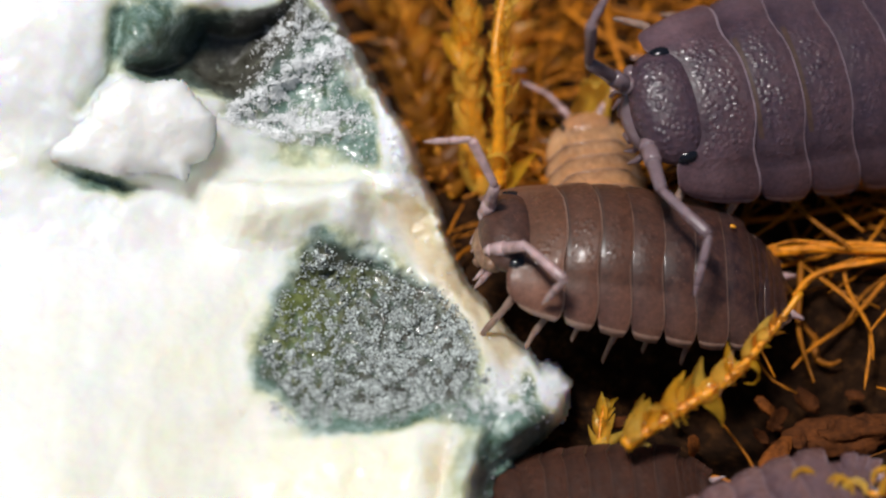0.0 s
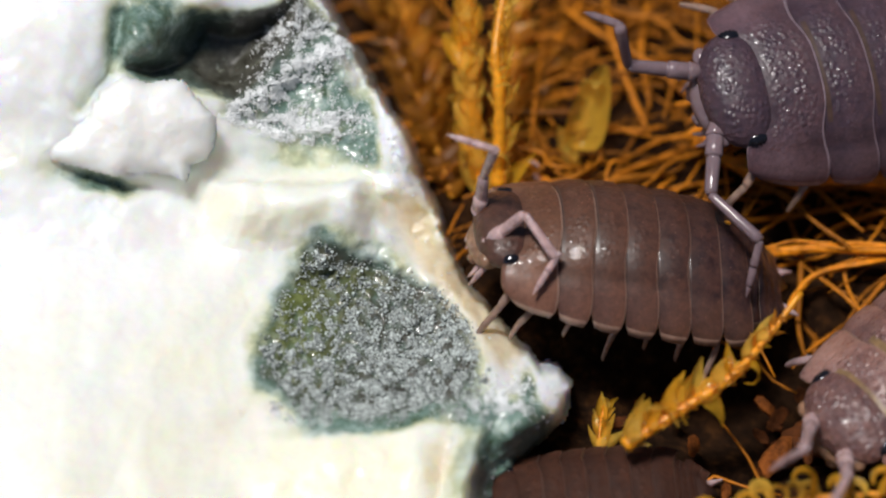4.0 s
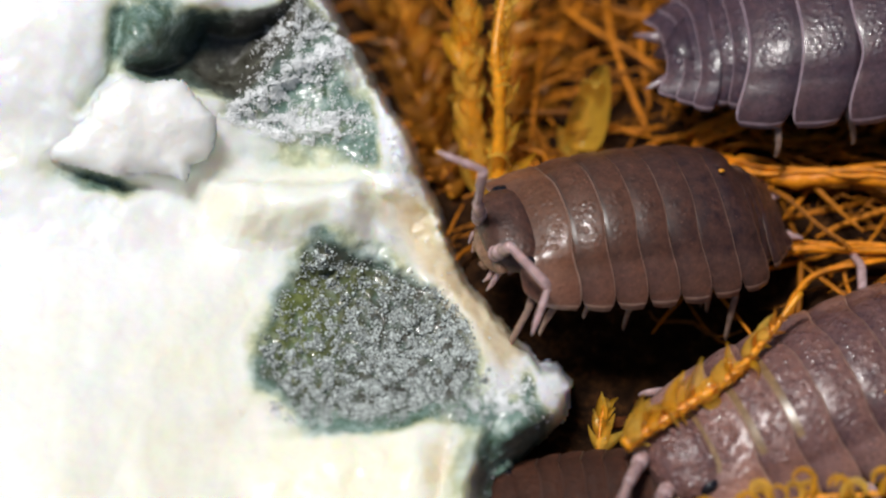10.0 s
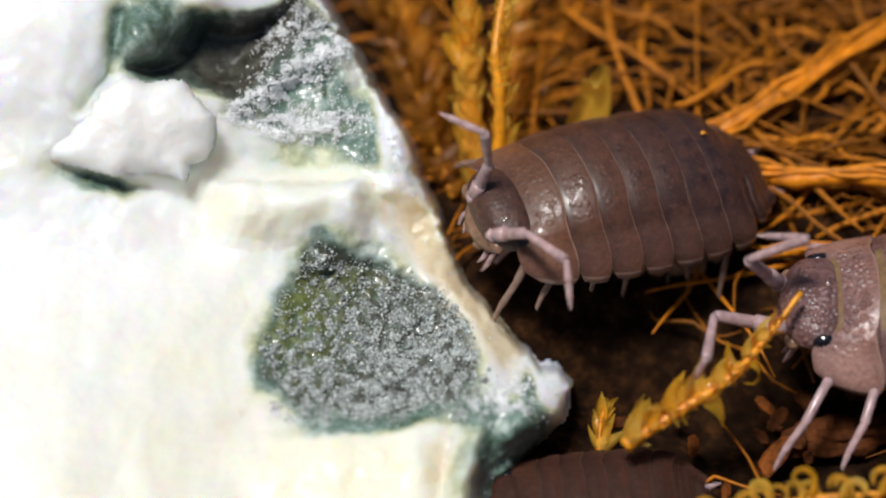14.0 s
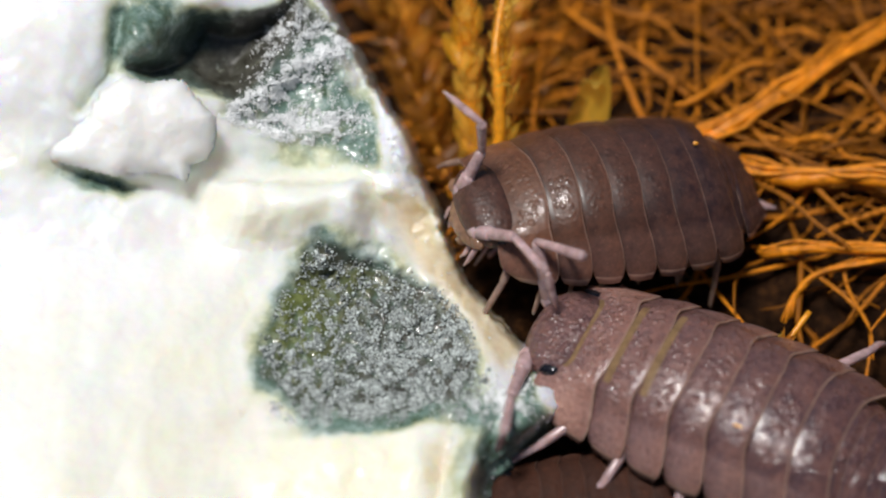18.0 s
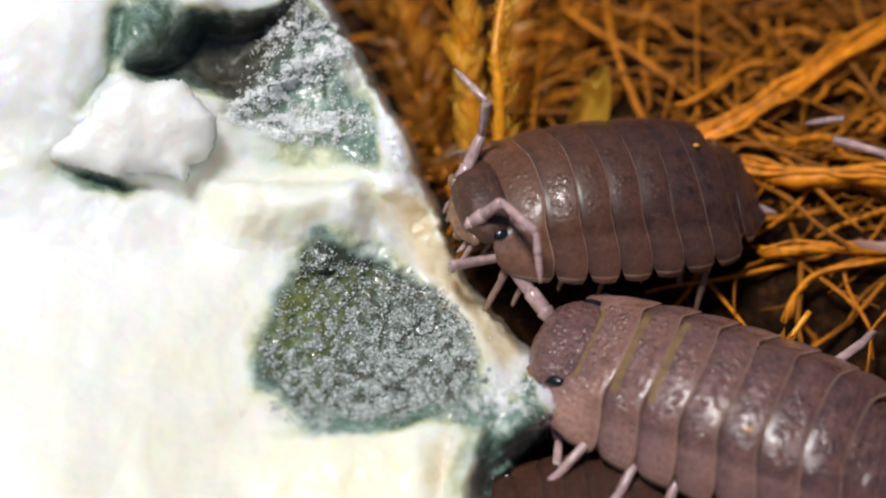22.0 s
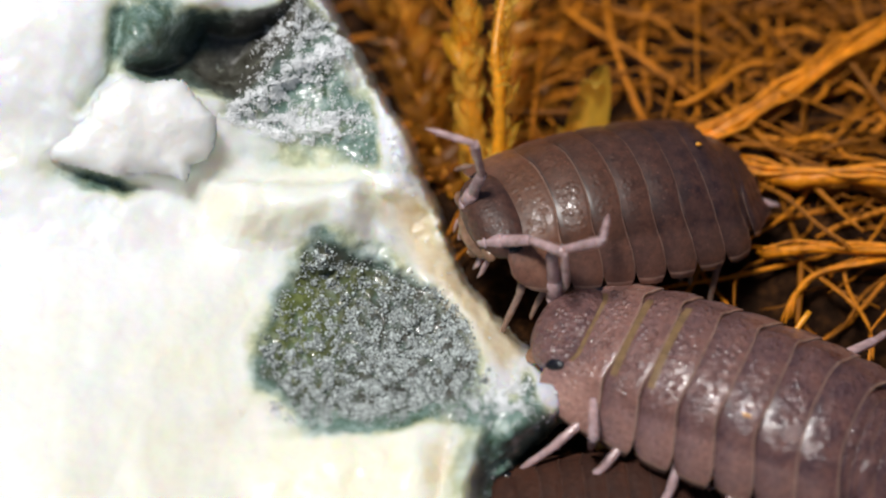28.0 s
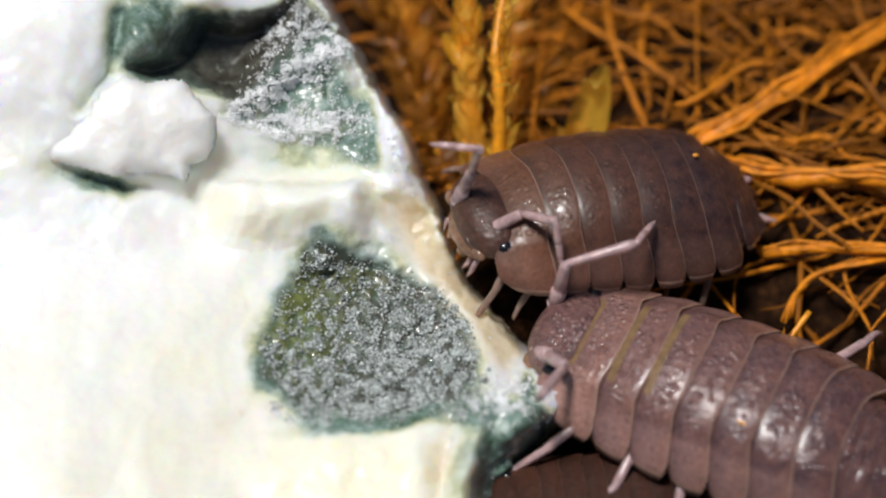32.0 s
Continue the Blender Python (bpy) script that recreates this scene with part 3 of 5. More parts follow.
def tergite(length, width, height, s0, s1, first=False, spiky=0.0, nu=43, band=1, sweep=0.2, flare=0.05, dome=1.0, stretch=1.0):
    """One curved back plate whose hind edge lies over the next; its side lobes have cut front corners."""
    low = 0.30 * height
    npp = len(PLATE_ROWS)
    verts, marks = [], []
    for layer in (0, 1):
        for i, p in enumerate(PLATE_ROWS):
            for j in range(nu):
                v = -1 + 2 * j / (nu - 1)
                au = 1 - (1 - abs(v)) ** 1.35
                lobe = max(0.0, (au - 0.74) / 0.26)
                tip = max(0.0, (au - 0.90) / 0.10)
                round_off = 1 - math.sqrt(max(0.0, 1 - tip ** 2.4))
                c = (0.02 if first else 0.07) * lobe ** 2 + 0.15 * round_off
                r = 0.14 * round_off
                pp = c + p * (1 - c - r)
                s = s0 + (s1 - s0) * 1.12 * pp
                back = (s1 - s0) * (sweep * au ** 3 + spiky * lobe * (0.4 + 0.6 * p))
                back -= (s1 - s0) * 0.13 * math.exp(-((au - 0.60) / 0.2) ** 2) * p * (sweep < 0.4)
                if first:
                    # the first plate's sides reach forward round the head
                    reach = max(0.0, min(1.0, (au - 0.40) / 0.38))
                    back -= (s1 - s0) * (0.42 * reach * reach * (3 - 2 * reach) - 0.30 * tip ** 2) * (1 - p)
                w, h = louse_profile(s)
                h *= 1 + (dome - 1) * max(0.0, min(1.0, (s - 0.13) / 0.2))
                lift = 0.972 + 0.017 * p ** 1.2 + 0.021 * math.sin(math.pi * p) + (0.006 if i == npp - 2 else 0.0) - layer * 0.016
                yy = width / 2 * w * lift * math.copysign(au * (1 + flare * lobe ** 2) * (1 - 0.012 * math.exp(-((au - 0.72) / 0.05) ** 2)), v)
                zz = low + (h * height * lift - low) * (max(0.0, 1 - au ** 2.2)) ** 0.66
                zz += 0.02 * height * lobe ** 2 - 0.012 * height * math.exp(-((au - 0.74) / 0.06) ** 2)
                along = s + back
                along += max(0.0, along - 0.112) * (stretch - 1)
                verts.append((length * (0.5 - along), yy, zz - layer * 0.02))
                marks.append((p, au))
    n = npp * nu
    outer = grid_faces(npp, nu)
    faces = list(outer) + [tuple(k + n for k in f[::-1]) for f in outer]
    slots = []
    for i in range(npp - 1):
        for j in range(nu - 1):
            rim = i == npp - 2 or j in (0, nu - 2)
            slots.append(1 if rim else 2 if (i in (1, 2) if first else 0 < i <= band) and 11 < j < nu - 13 else 0)
    slots += [0] * len(outer)
    ring = [j for j in range(nu)] + [i * nu + nu - 1 for i in range(1, npp)] + [(npp - 1) * nu + j for j in range(nu - 2, -1, -1)] + [i * nu for i in range(npp - 2, 0, -1)]
    for a, b in zip(ring, ring[1:] + ring[:1]):
        faces.append((b, a, a + n, b + n))
        slots.append(1)
    return verts, faces, slots, marks


def mark(ob, marks):
    """Notes on a shell how far along its plate and how far from the midline each point lies."""
    for name, k in (("plate_row", 0), ("plate_side", 1)):
        ob.data.attributes.new(name, "FLOAT", "POINT").data.foreach_set("value", [m[k] for m in marks])


def limb(points, radii, sides=8):
    """A jointed limb: each article swells towards its end and steps in at the joint."""
    path, rad = [], []
    for k in range(len(points) - 1):
        a, b = Vector(points[k]), Vector(points[k + 1])
        for f, g in ((0.0, 0.80), (0.08, 0.94), (0.5, 0.98), (0.90, 1.07), (1.0, 0.84)):
            path.append(a + (b - a) * f)
            rad.append((radii[k] * (1 - f) + radii[k + 1] * f) * g)
    return tube(path, rad, sides)


def head_dome(L, W, H):
    """The head's helmet: broad behind, blunt in front, with a ledge over the face."""
    verts, nu, nv = [], 20, 30
    for i in range(nu):
        a = math.pi * (i + 0.01) / (nu - 1 + 0.02)
        for j in range(nv):
            b = 2 * math.pi * j / nv
            x, y, z = math.sin(a) * math.cos(b), math.sin(a) * math.sin(b), math.cos(a)
            blunt = math.copysign(abs(x) ** 0.8, x)
            wide = 1.0 + 0.06 * (0.5 - x) - 0.10 * max(0.0, -z)
            ledge = 0.05 * math.exp(-((z - 0.05) / 0.16) ** 2) * max(0.0, x)
            verts.append((0.088 * L * (blunt + ledge), 0.262 * W * y * wide, H * (0.27 * z if z > 0 else 0.24 * z)))
    return verts, grid_faces(nu, nv, True)


def ocelli(c, r, side):
    """An oval eye set with small round lenses."""
    shapes = [ellipsoid(c, r, 10, 14)]
    for i in range(5):
        for j in range(6):
            a, b = -0.72 + 0.34 * i + 0.1 * (j % 2), -0.85 + 0.34 * j
            n = Vector((math.sin(b) * math.cos(a), side * math.cos(b) * math.cos(a), math.sin(a)))
            k = 0.10 * r[0]
            shapes.append(ellipsoid((c[0] + r[0] * n.x, c[1] + r[1] * n.y, c[2] + r[2] * n.z), (k, k, k), 6, 8))
    return joined(*shapes)


def woodlouse(label, length, width, height, shell, rim, joint, limbs, face, reach=1.0, stride=1.0, drop=1.0, teeth=0.28, dome=1.0, stretch=1.0):
    """A woodlouse facing +x, its feet at z = 0. Returns it with its moving parts."""
    thing = empty("woodlouse", label, "woodlouse", "woodlice at the cheese")
    L, W, H = length, width, height
    cuts = [0.112] + [0.222 + 0.0955 * i for i in range(7)]
    for i in range(7):
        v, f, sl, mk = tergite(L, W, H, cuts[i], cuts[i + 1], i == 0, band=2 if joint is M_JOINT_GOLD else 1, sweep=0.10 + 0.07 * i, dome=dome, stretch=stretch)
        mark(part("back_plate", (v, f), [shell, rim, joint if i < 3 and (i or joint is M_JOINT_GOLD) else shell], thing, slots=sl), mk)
    tail = [0.798 + 0.029 * i for i in range(6)]
    for i in range(5):
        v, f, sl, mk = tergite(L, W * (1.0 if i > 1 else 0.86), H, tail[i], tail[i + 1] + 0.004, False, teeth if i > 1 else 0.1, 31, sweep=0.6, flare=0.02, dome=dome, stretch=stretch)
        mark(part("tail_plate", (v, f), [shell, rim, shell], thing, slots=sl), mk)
    rear = 0.112 + (0.90 - 0.112) * stretch
    tip = [(L * (0.5 - rear), 0, 0.50 * H), (L * (0.45 - rear), 0, 0.42 * H), (L * (0.405 - rear), 0, 0.34 * H)]
    part("telson", tube(tip, [0.15 * W, 0.085 * W, 0.012 * W], 12, 0.45), shell, thing)
    for side in (-1, 1):
        a = Vector((L * (0.47 - rear), side * 0.10 * W, 0.28 * H))
        b = a + Vector((-0.10 * L, side * 0.06 * W, -0.02 * H))
        part("uropod", limb([a, a.lerp(b, 0.35), b], [0.04 * W, 0.035 * W, 0.006 * W]), limbs, thing)
    part("underside", ellipsoid((-0.41 * L * (stretch - 1), 0, 0.42 * H), (0.41 * L * stretch, 0.36 * W, 0.30 * H)), M_BELLY, thing)
    # head with its eyes and mouthparts
    head = part("head", head_dome(L, W, H), shell, thing,
                m=Matrix.Translation(Vector((L * (0.5 - 0.088), 0, 0.58 * H)) * MM) @ pose(0, 0, 0, 0, 12, 0))
    mark(head, [(0.5, 0.2)] * len(head.data.vertices))
    part("face", ellipsoid((0.046 * L, 0, -0.20 * H), (0.060 * L, 0.18 * W, 0.20 * H), 14, 20), face, head)
    for side in (-1, 1):
        part("eye", ocelli((-0.014 * L, side * 0.238 * W, 0.055 * H), (0.031 * L, 0.036 * W, 0.085 * H), side), M_EYE, head, "glossy black compound eye")
        part("frontal_lobe", ellipsoid((0.060 * L, side * 0.185 * W, -0.04 * H), (0.022 * L, 0.052 * W, 0.075 * H)), face, head)
        part("jaw", limb([(0.055 * L, side * 0.05 * W, -0.24 * H), (0.085 * L, side * 0.07 * W, -0.30 * H), (0.10 * L, side * 0.04 * W, -0.36 * H)], [0.045 * W, 0.04 * W, 0.012 * W]), face, head)
        for k in range(2):
            part("mouth_palp", limb([(0.05 * L, side * (0.09 + 0.05 * k) * W, -0.26 * H), (0.085 * L, side * (0.12 + 0.05 * k) * W, -0.42 * H), (0.10 * L, side * (0.10 + 0.06 * k) * W, -0.55 * H)], [0.018 * W, 0.015 * W, 0.005 * W]), limbs, head)
    moving = {"thing": thing, "head": head, "legs": [], "L": L, "W": W, "H": H}
    # feelers: a jointed base, an outer article and a whip, each free to turn
    a1, a2, a3 = (reach * L * k for k in FEELER)
    for key, side in (("left", 1), ("right", -1)):
        root = Vector((L * (0.5 - 0.022), side * 0.12 * W, 0.50 * H))
        r = 0.0245 * W
        inner = part("antenna", limb([(0, 0, 0), (0.2 * a1, 0, 0), (0.48 * a1, 0, 0), (a1, 0, 0)], [1.35 * r, 1.85 * r, 1.55 * r, 1.1 * r], sides=10), limbs, thing,
                     m=Matrix.Translation(root * MM) @ pose(0, 0, 0, 0, -30, side * 45))
        outer = part("outer_article", limb([(0, 0, 0), (a2, 0, 0)], [0.95 * r, 1.1 * r], sides=10), limbs, inner, m=pose(a1 * MM, 0, 0, 0, 40, 0))
        whip = part("flagellum", limb([(0, 0, 0), (0.45 * a3, 0, 0), (0.8 * a3, 0, 0), (a3, 0, 0)], [0.75 * r, 0.85 * r, 0.65 * r, 0.1 * r], sides=10), limbs, inner,
                    "pale pointed whip of the feeler", m=pose((a1 + a2) * MM, 0, 0, 0, 70, 0))
        moving[key] = (inner, outer, whip)
    # seven pairs of legs
    for side in (1, -1):
        for i in range(7):
            s = 0.17 + 0.092 * i * stretch
            fan = (3 - i) * 0.15 + 0.22 * math.sin(7.3 * i + side)
            root = Vector((L * (0.5 - s), side * 0.20 * W, 0.34 * H))
            long = (stride if side > 0 or i == 5 else 0.9) * (0.8 if 1 < i < 6 and stride < 1.2 else 1.0) * W * (0.26 + 0.02 * abs(3 - i) + (0.05 if i > 4 else 0))
            out = Vector((math.sin(fan), side * math.cos(fan), 0))
            low = 0.34 * H * (1 + (drop - 1) * (0.6 + 0.5 * math.sin(4.1 * i + 2 * side)))
            pts = [(0, 0, 0), out * long * 0.50 + Vector((0, 0, 0.05 * H)), out * long * 0.86 + Vector((0, 0, -0.20 * low)), out * long * 1.08 + Vector((0.02 * L, 0, -0.62 * low)), out * long * 1.18 + Vector((0.025 * L, 0, -0.92 * low)), out * long * 1.20 + Vector((0.02 * L, 0, -low))]
            r = (0.020 if stride > 1.5 else 0.018) * W
            leg = part("leg", limb(pts, [1.5 * r, 1.4 * r, 1.2 * r, 0.95 * r, 0.6 * r, 0.12 * r]), M_LIMB if stride > 1.5 else M_LEG, thing, m=Matrix.Translation(root * MM))
            moving["legs"].append(leg)
    return moving


# brown shell's rear: its own purple-grey, darkened further to stand for shade
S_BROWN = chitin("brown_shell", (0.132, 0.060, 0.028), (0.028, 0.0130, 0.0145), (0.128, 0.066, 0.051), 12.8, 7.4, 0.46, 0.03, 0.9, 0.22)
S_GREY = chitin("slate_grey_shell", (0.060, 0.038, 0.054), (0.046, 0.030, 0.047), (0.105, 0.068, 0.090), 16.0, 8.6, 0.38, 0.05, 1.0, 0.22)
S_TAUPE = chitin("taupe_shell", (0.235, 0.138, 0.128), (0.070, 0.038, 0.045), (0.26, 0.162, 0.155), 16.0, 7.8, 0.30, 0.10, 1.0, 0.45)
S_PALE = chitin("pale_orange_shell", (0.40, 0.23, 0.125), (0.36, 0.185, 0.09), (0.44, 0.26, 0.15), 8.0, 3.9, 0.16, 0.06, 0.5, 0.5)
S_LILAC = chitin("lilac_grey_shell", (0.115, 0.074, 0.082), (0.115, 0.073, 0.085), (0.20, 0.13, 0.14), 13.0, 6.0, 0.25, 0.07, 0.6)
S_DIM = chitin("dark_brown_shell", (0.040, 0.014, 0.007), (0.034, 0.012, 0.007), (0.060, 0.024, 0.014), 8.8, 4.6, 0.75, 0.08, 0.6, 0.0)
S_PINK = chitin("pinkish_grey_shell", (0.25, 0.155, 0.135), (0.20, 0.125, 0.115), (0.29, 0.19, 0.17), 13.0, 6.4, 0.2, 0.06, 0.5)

MAIN = woodlouse("brown woodlouse with pale side plates feeding at blue cheese", *LICE["MAIN"], S_BROWN, M_RIM, M_JOINT_BROWN, M_LIMB, M_FACE, 1.0, 0.80, 2.2, dome=1.2, stretch=1.03)
GREY = woodlouse("large slate grey woodlouse with granular head on fibres", *LICE["GREY"], S_GREY, M_RIM_GREY, M_JOINT_BROWN, M_LIMB_GREY, M_LIMB_GREY, 1.0, 0.95, 1.5, dome=1.05, stretch=1.35)
TAUPE = woodlouse("large glossy taupe woodlouse with yellowish bands on its back", *LICE["TAUPE"], S_TAUPE, M_RIM, M_JOINT_GOLD, M_LIMB, M_FACE, 1.05, 1.7, 1.5, dome=1.1)
PALE = woodlouse("small pale orange woodlouse climbing among moss", *LICE["PALE"], S_PALE, M_RIM, S_PALE, M_LIMB, M_FACE)
LILAC = woodlouse("lilac grey woodlouse with toothed tail edge beside moss", *LICE["LILAC"], S_LILAC, M_RIM_GREY, S_LILAC, M_LIMB, M_LIMB, teeth=1.0)
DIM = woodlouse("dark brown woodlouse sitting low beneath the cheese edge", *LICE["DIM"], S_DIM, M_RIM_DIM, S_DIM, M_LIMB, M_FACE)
PINK = woodlouse("glossy pinkish grey woodlouse crossing the fibres", *LICE["PINK"], S_PINK, M_RIM, S_PINK, M_LIMB, M_FACE)

part("soil_speck", blob((0.13, 0.09, 0.06), 8, 10, 0.2, 2.0, 5), M_STEM, MAIN["thing"], "orange speck of soil", Matrix.Translation(Vector((-3.3, -0.35, 3.80)) * MM))
part("soil_speck", blob((0.22, 0.08, 0.05), 8, 10, 0.2, 2.0, 6), M_STEM, TAUPE["thing"], "orange speck of soil", Matrix.Translation(Vector((-1.2, 1.75, 3.46)) * MM))


# ---- moss ----
def leaf_shape(curl, cup, wide=0.24, n=8, m=5, blunt=False):
    """A pointed moss leaf one mm long, cupped along its midrib and curled at the tip."""
    verts = []
    for i in range(n):
        t = i / (n - 1)
        w = wide * (math.sin(math.pi * (0.08 + 0.91 * t)) ** 0.6 if blunt else math.sin(math.pi * (0.12 + 0.88 * t) ** 0.8)) + 0.012
        a = curl * t * t
        x = t if abs(curl) < 0.01 else math.sin(a) / max(curl * t, 1e-3) if t else 0.0
        z = 0 if abs(curl) < 0.01 or not t else (1 - math.cos(a)) / (curl * t)
        if abs(curl) >= 0.01:
            x, z = x * t, z * t
        for j in range(m):
            v = -1 + 2 * j / (m - 1)
            verts.append((x, w * v, z + cup * w * (v * v - 0.3) + 0.01 * math.sin(9 * t + 5 * v)))
    return verts, grid_faces(n, m)


def leaf_mesh(curl, cup, mat, wide=0.24, blunt=False):
    ob = part("leaf", leaf_shape(curl, cup, wide, blunt=blunt), mat)
    me = ob.data
    bpy.data.objects.remove(ob)
    return me


LEAVES = {"gold": [leaf_mesh(c, k, M_LEAF) for c, k in ((0.3, 0.9), (0.8, 1.0), (1.3, 0.8))],
          "pale": [leaf_mesh(c, k, M_LEAF_PALE) for c, k in ((0.5, 0.9), (1.2, 0.8), (2.6, 0.9))],
          "scoop": [leaf_mesh(c, k, M_LEAF_PALE, 0.26, True) for c, k in ((0.5, 1.3), (1.0, 1.5), (1.9, 1.2))],
          "cup": [leaf_mesh(c, k, M_LEAF_PALE, 0.22) for c, k in ((0.6, 1.5), (1.4, 1.4), (2.4, 1.2))],
          "hooked": [leaf_mesh(c, k, M_LEAF_PALE, 0.14) for c, k in ((0.8, 1.2), (1.8, 1.0), (3.0, 0.9))],
          "amber": [leaf_mesh(c, k, M_LEAF_DARK) for c, k in ((0.4, 0.9), (0.9, 1.0), (1.5, 0.8))]}


def frond(label, points, radius, kind, count, size, spread=50, seed=1, plane=False, start=0.02, stem_mat=None, end=1.0, favour=None, lean=0.6):
    """A moss shoot: a tapering stem with leaves set round it."""
    rng = random.Random(seed)
    thing = empty("moss_shoot", label, "moss", "moss shoots")
    path = bend(points, 40)
    rough = [radius * (1 - 0.6 * i / 39) * (1 + 0.15 * rng.uniform(-1, 1)) for i in range(40)]
    part("stem", tube(path, rough, 8), stem_mat or M_STEM, thing)
    for i in range(count):
        t = start + (end - start) * (i + rng.uniform(0, 0.6)) / count
        k = min(38, int(t * 39))
        p, d = path[k], (path[k + 1] - path[k]).normalized()
        toward = Vector((0, -COS, SIN))
        across = d.cross(toward).normalized()
        turn = (i % 2) * math.pi + rng.uniform(-0.9, 0.9) if plane else i * 2.4 + rng.uniform(-0.4, 0.4)
        side = across * math.cos(turn) + d.cross(across) * math.sin(turn)
        if side.dot(toward) > (0.15 if favour else 0.45):
            continue
        a = radians(spread + rng.uniform(-14, 14)) * (1 - 0.35 * t)
        x = (d * math.cos(a) + side * math.sin(a)).normalized()
        z = (d - x * d.dot(x)).normalized()
        z = Matrix.Rotation(rng.uniform(-1.0, 1.0), 3, x) @ z
        y = z.cross(x)
        s = size * rng.uniform(0.75, 1.2) * (1 - 0.35 * t)
        if favour:
            f = side.dot(Vector(favour))
            if f < -0.1 and rng.random() < lean * 0.6:
                continue
            s *= 1 + lean * f
        ob = new("leaf", rng.choice(LEAVES[kind]))
        ob.parent = thing
        m = Matrix((x, y, z)).transposed().to_4x4()
        ob.matrix_basis = Matrix.Translation((p + side * radius * 0.5) * MM) @ m @ Matrix.Diagonal((s, s * rng.uniform(0.8, 1.3), s, 1))
    return thing


frond("golden moss shoot with bright orange stem and hooked leaves", [(2.18, 4.30, 1.20), (2.25, 6.36, 4.20), (2.07, 7.83, 5.60), (2.45, 10.20, 6.60)], 0.29, "hooked", 150, 1.3, 58, 2, True, favour=(1, 0, 0), lean=0.4)
frond("golden moss shoot with glassy cupped leaves beside the cheese", [(1.59, 4.56, 0.10), (1.16, 7.05, 2.60), (0.95, 9.18, 4.20), (1.01, 11.66, 5.20)], 0.12, "scoop", 120, 1.75, 42, 3)
frond("golden moss shoot standing behind another", [(2.78, 6.19, -0.20), (2.96, 8.69, 0.30), (2.89, 11.24, 0.80), (3.32, 14.81, 1.20)], 0.10, "gold", 90, 1.7, 72, 31, True)
frond("amber moss shoot against the cheese rim", [(0.37, 4.85, -0.30), (-0.67, 8.41, 0.30), (-1.84, 11.24, 0.80), (-3.40, 14.89, 1.10)], 0.10, "amber", 120, 1.9, 64, 4)
frond("amber moss shoot in the shade of the cheese", [(-0.32, 7.63, -0.20), (-1.02, 10.66, 0.40), (-1.50, 13.02, 0.80), (-1.99, 15.89, 1.00)], 0.10, "gold", 110, 1.8, 62, 5)
frond("amber moss shoot lying low among others", [(0.14, 9.07, -0.20), (-0.44, 11.71, 0.20), (-0.80, 13.94, 0.40), (-0.93, 16.22, 0.60)], 0.10, "amber", 90, 1.8, 62, 51)
PUSHED = frond("bright golden moss shoot with curled clear leaves", [(6.83, -8.78, 2.60), (8.65, -7.71, 3.10), (10.80, -6.39, 3.60), (12.24, -4.86, 4.00), (13.64, -3.14, 4.60)], 0.27, "cup", 90, 1.15, 72, 6, True, 0.0, None, 0.74, (-0.5, 0.7, 0.5), 0.6)


def lone_leaf(thing, base, along, curl_to, size, shape):
    """One leaf set by hand on a shoot."""
    x = Vector(along).normalized()
    z = Vector(curl_to)
    z = (z - x * z.dot(x)).normalized()
    ob = new("leaf", shape)
    ob.parent = thing
    ob.matrix_basis = Matrix.Translation(Vector(base) * MM) @ Matrix((x, z.cross(x), z)).transposed().to_4x4() @ Matrix.Scale(size, 4)


RING, BROAD = leaf_mesh(3.4, 0.9, M_LEAF_PALE, 0.20), leaf_mesh(1.2, 1.2, M_LEAF_PALE, 0.26)
lone_leaf(PUSHED, (7.09, -8.78, 2.80), (-0.45, 0.75, 0.5), (1, 0.3, 0.2), 3.2, RING)
lone_leaf(PUSHED, (7.78, -8.34, 2.90), (-0.3, 0.8, 0.5), (1, 0.2, 0.2), 2.4, RING)
lone_leaf(PUSHED, (8.43, -7.71, 3.10), (-0.2, 0.8, 0.5), (1, 0.2, 0.2), 1.9, BROAD)
lone_leaf(PUSHED, (10.05, -6.77, 3.40), (0.75, -0.6, -0.3), (-0.2, -0.4, -1), 1.7, BROAD)
lone_leaf(PUSHED, (9.62, -7.08, 3.30), (0.8, -0.75, -0.2), (0.6, 0.6, 0.5), 1.7, RING)
lone_leaf(PUSHED, (11.67, -5.75, 3.80), (0.9, -0.3, 0.1), (-0.2, -1, -0.6), 1.5, RING)
rng = random.Random(61)
for i in range(64):
    t = rng.uniform(0, 0.9)
    k = t * 4
    line = [Vector(v) for v in ((6.83, -8.78, 2.60), (8.65, -7.71, 3.10), (10.80, -6.39, 3.60), (12.24, -4.86, 4.00), (13.64, -3.14, 4.60))]
    at = line[int(k)].lerp(line[int(k) + 1], k - int(k))
    d = (line[int(k) + 1] - line[int(k)]).normalized()
    off = Vector((rng.uniform(-1, 1), rng.uniform(-1, 1), rng.uniform(0, 1))).normalized()
    lone_leaf(PUSHED, at + off * 0.2 * (1 - 0.5 * t), d * 1.6 + off, off, rng.uniform(0.35, 0.65), LEAVES["gold"][i % 3])


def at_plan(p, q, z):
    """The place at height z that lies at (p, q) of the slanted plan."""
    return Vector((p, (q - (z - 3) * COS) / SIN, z))


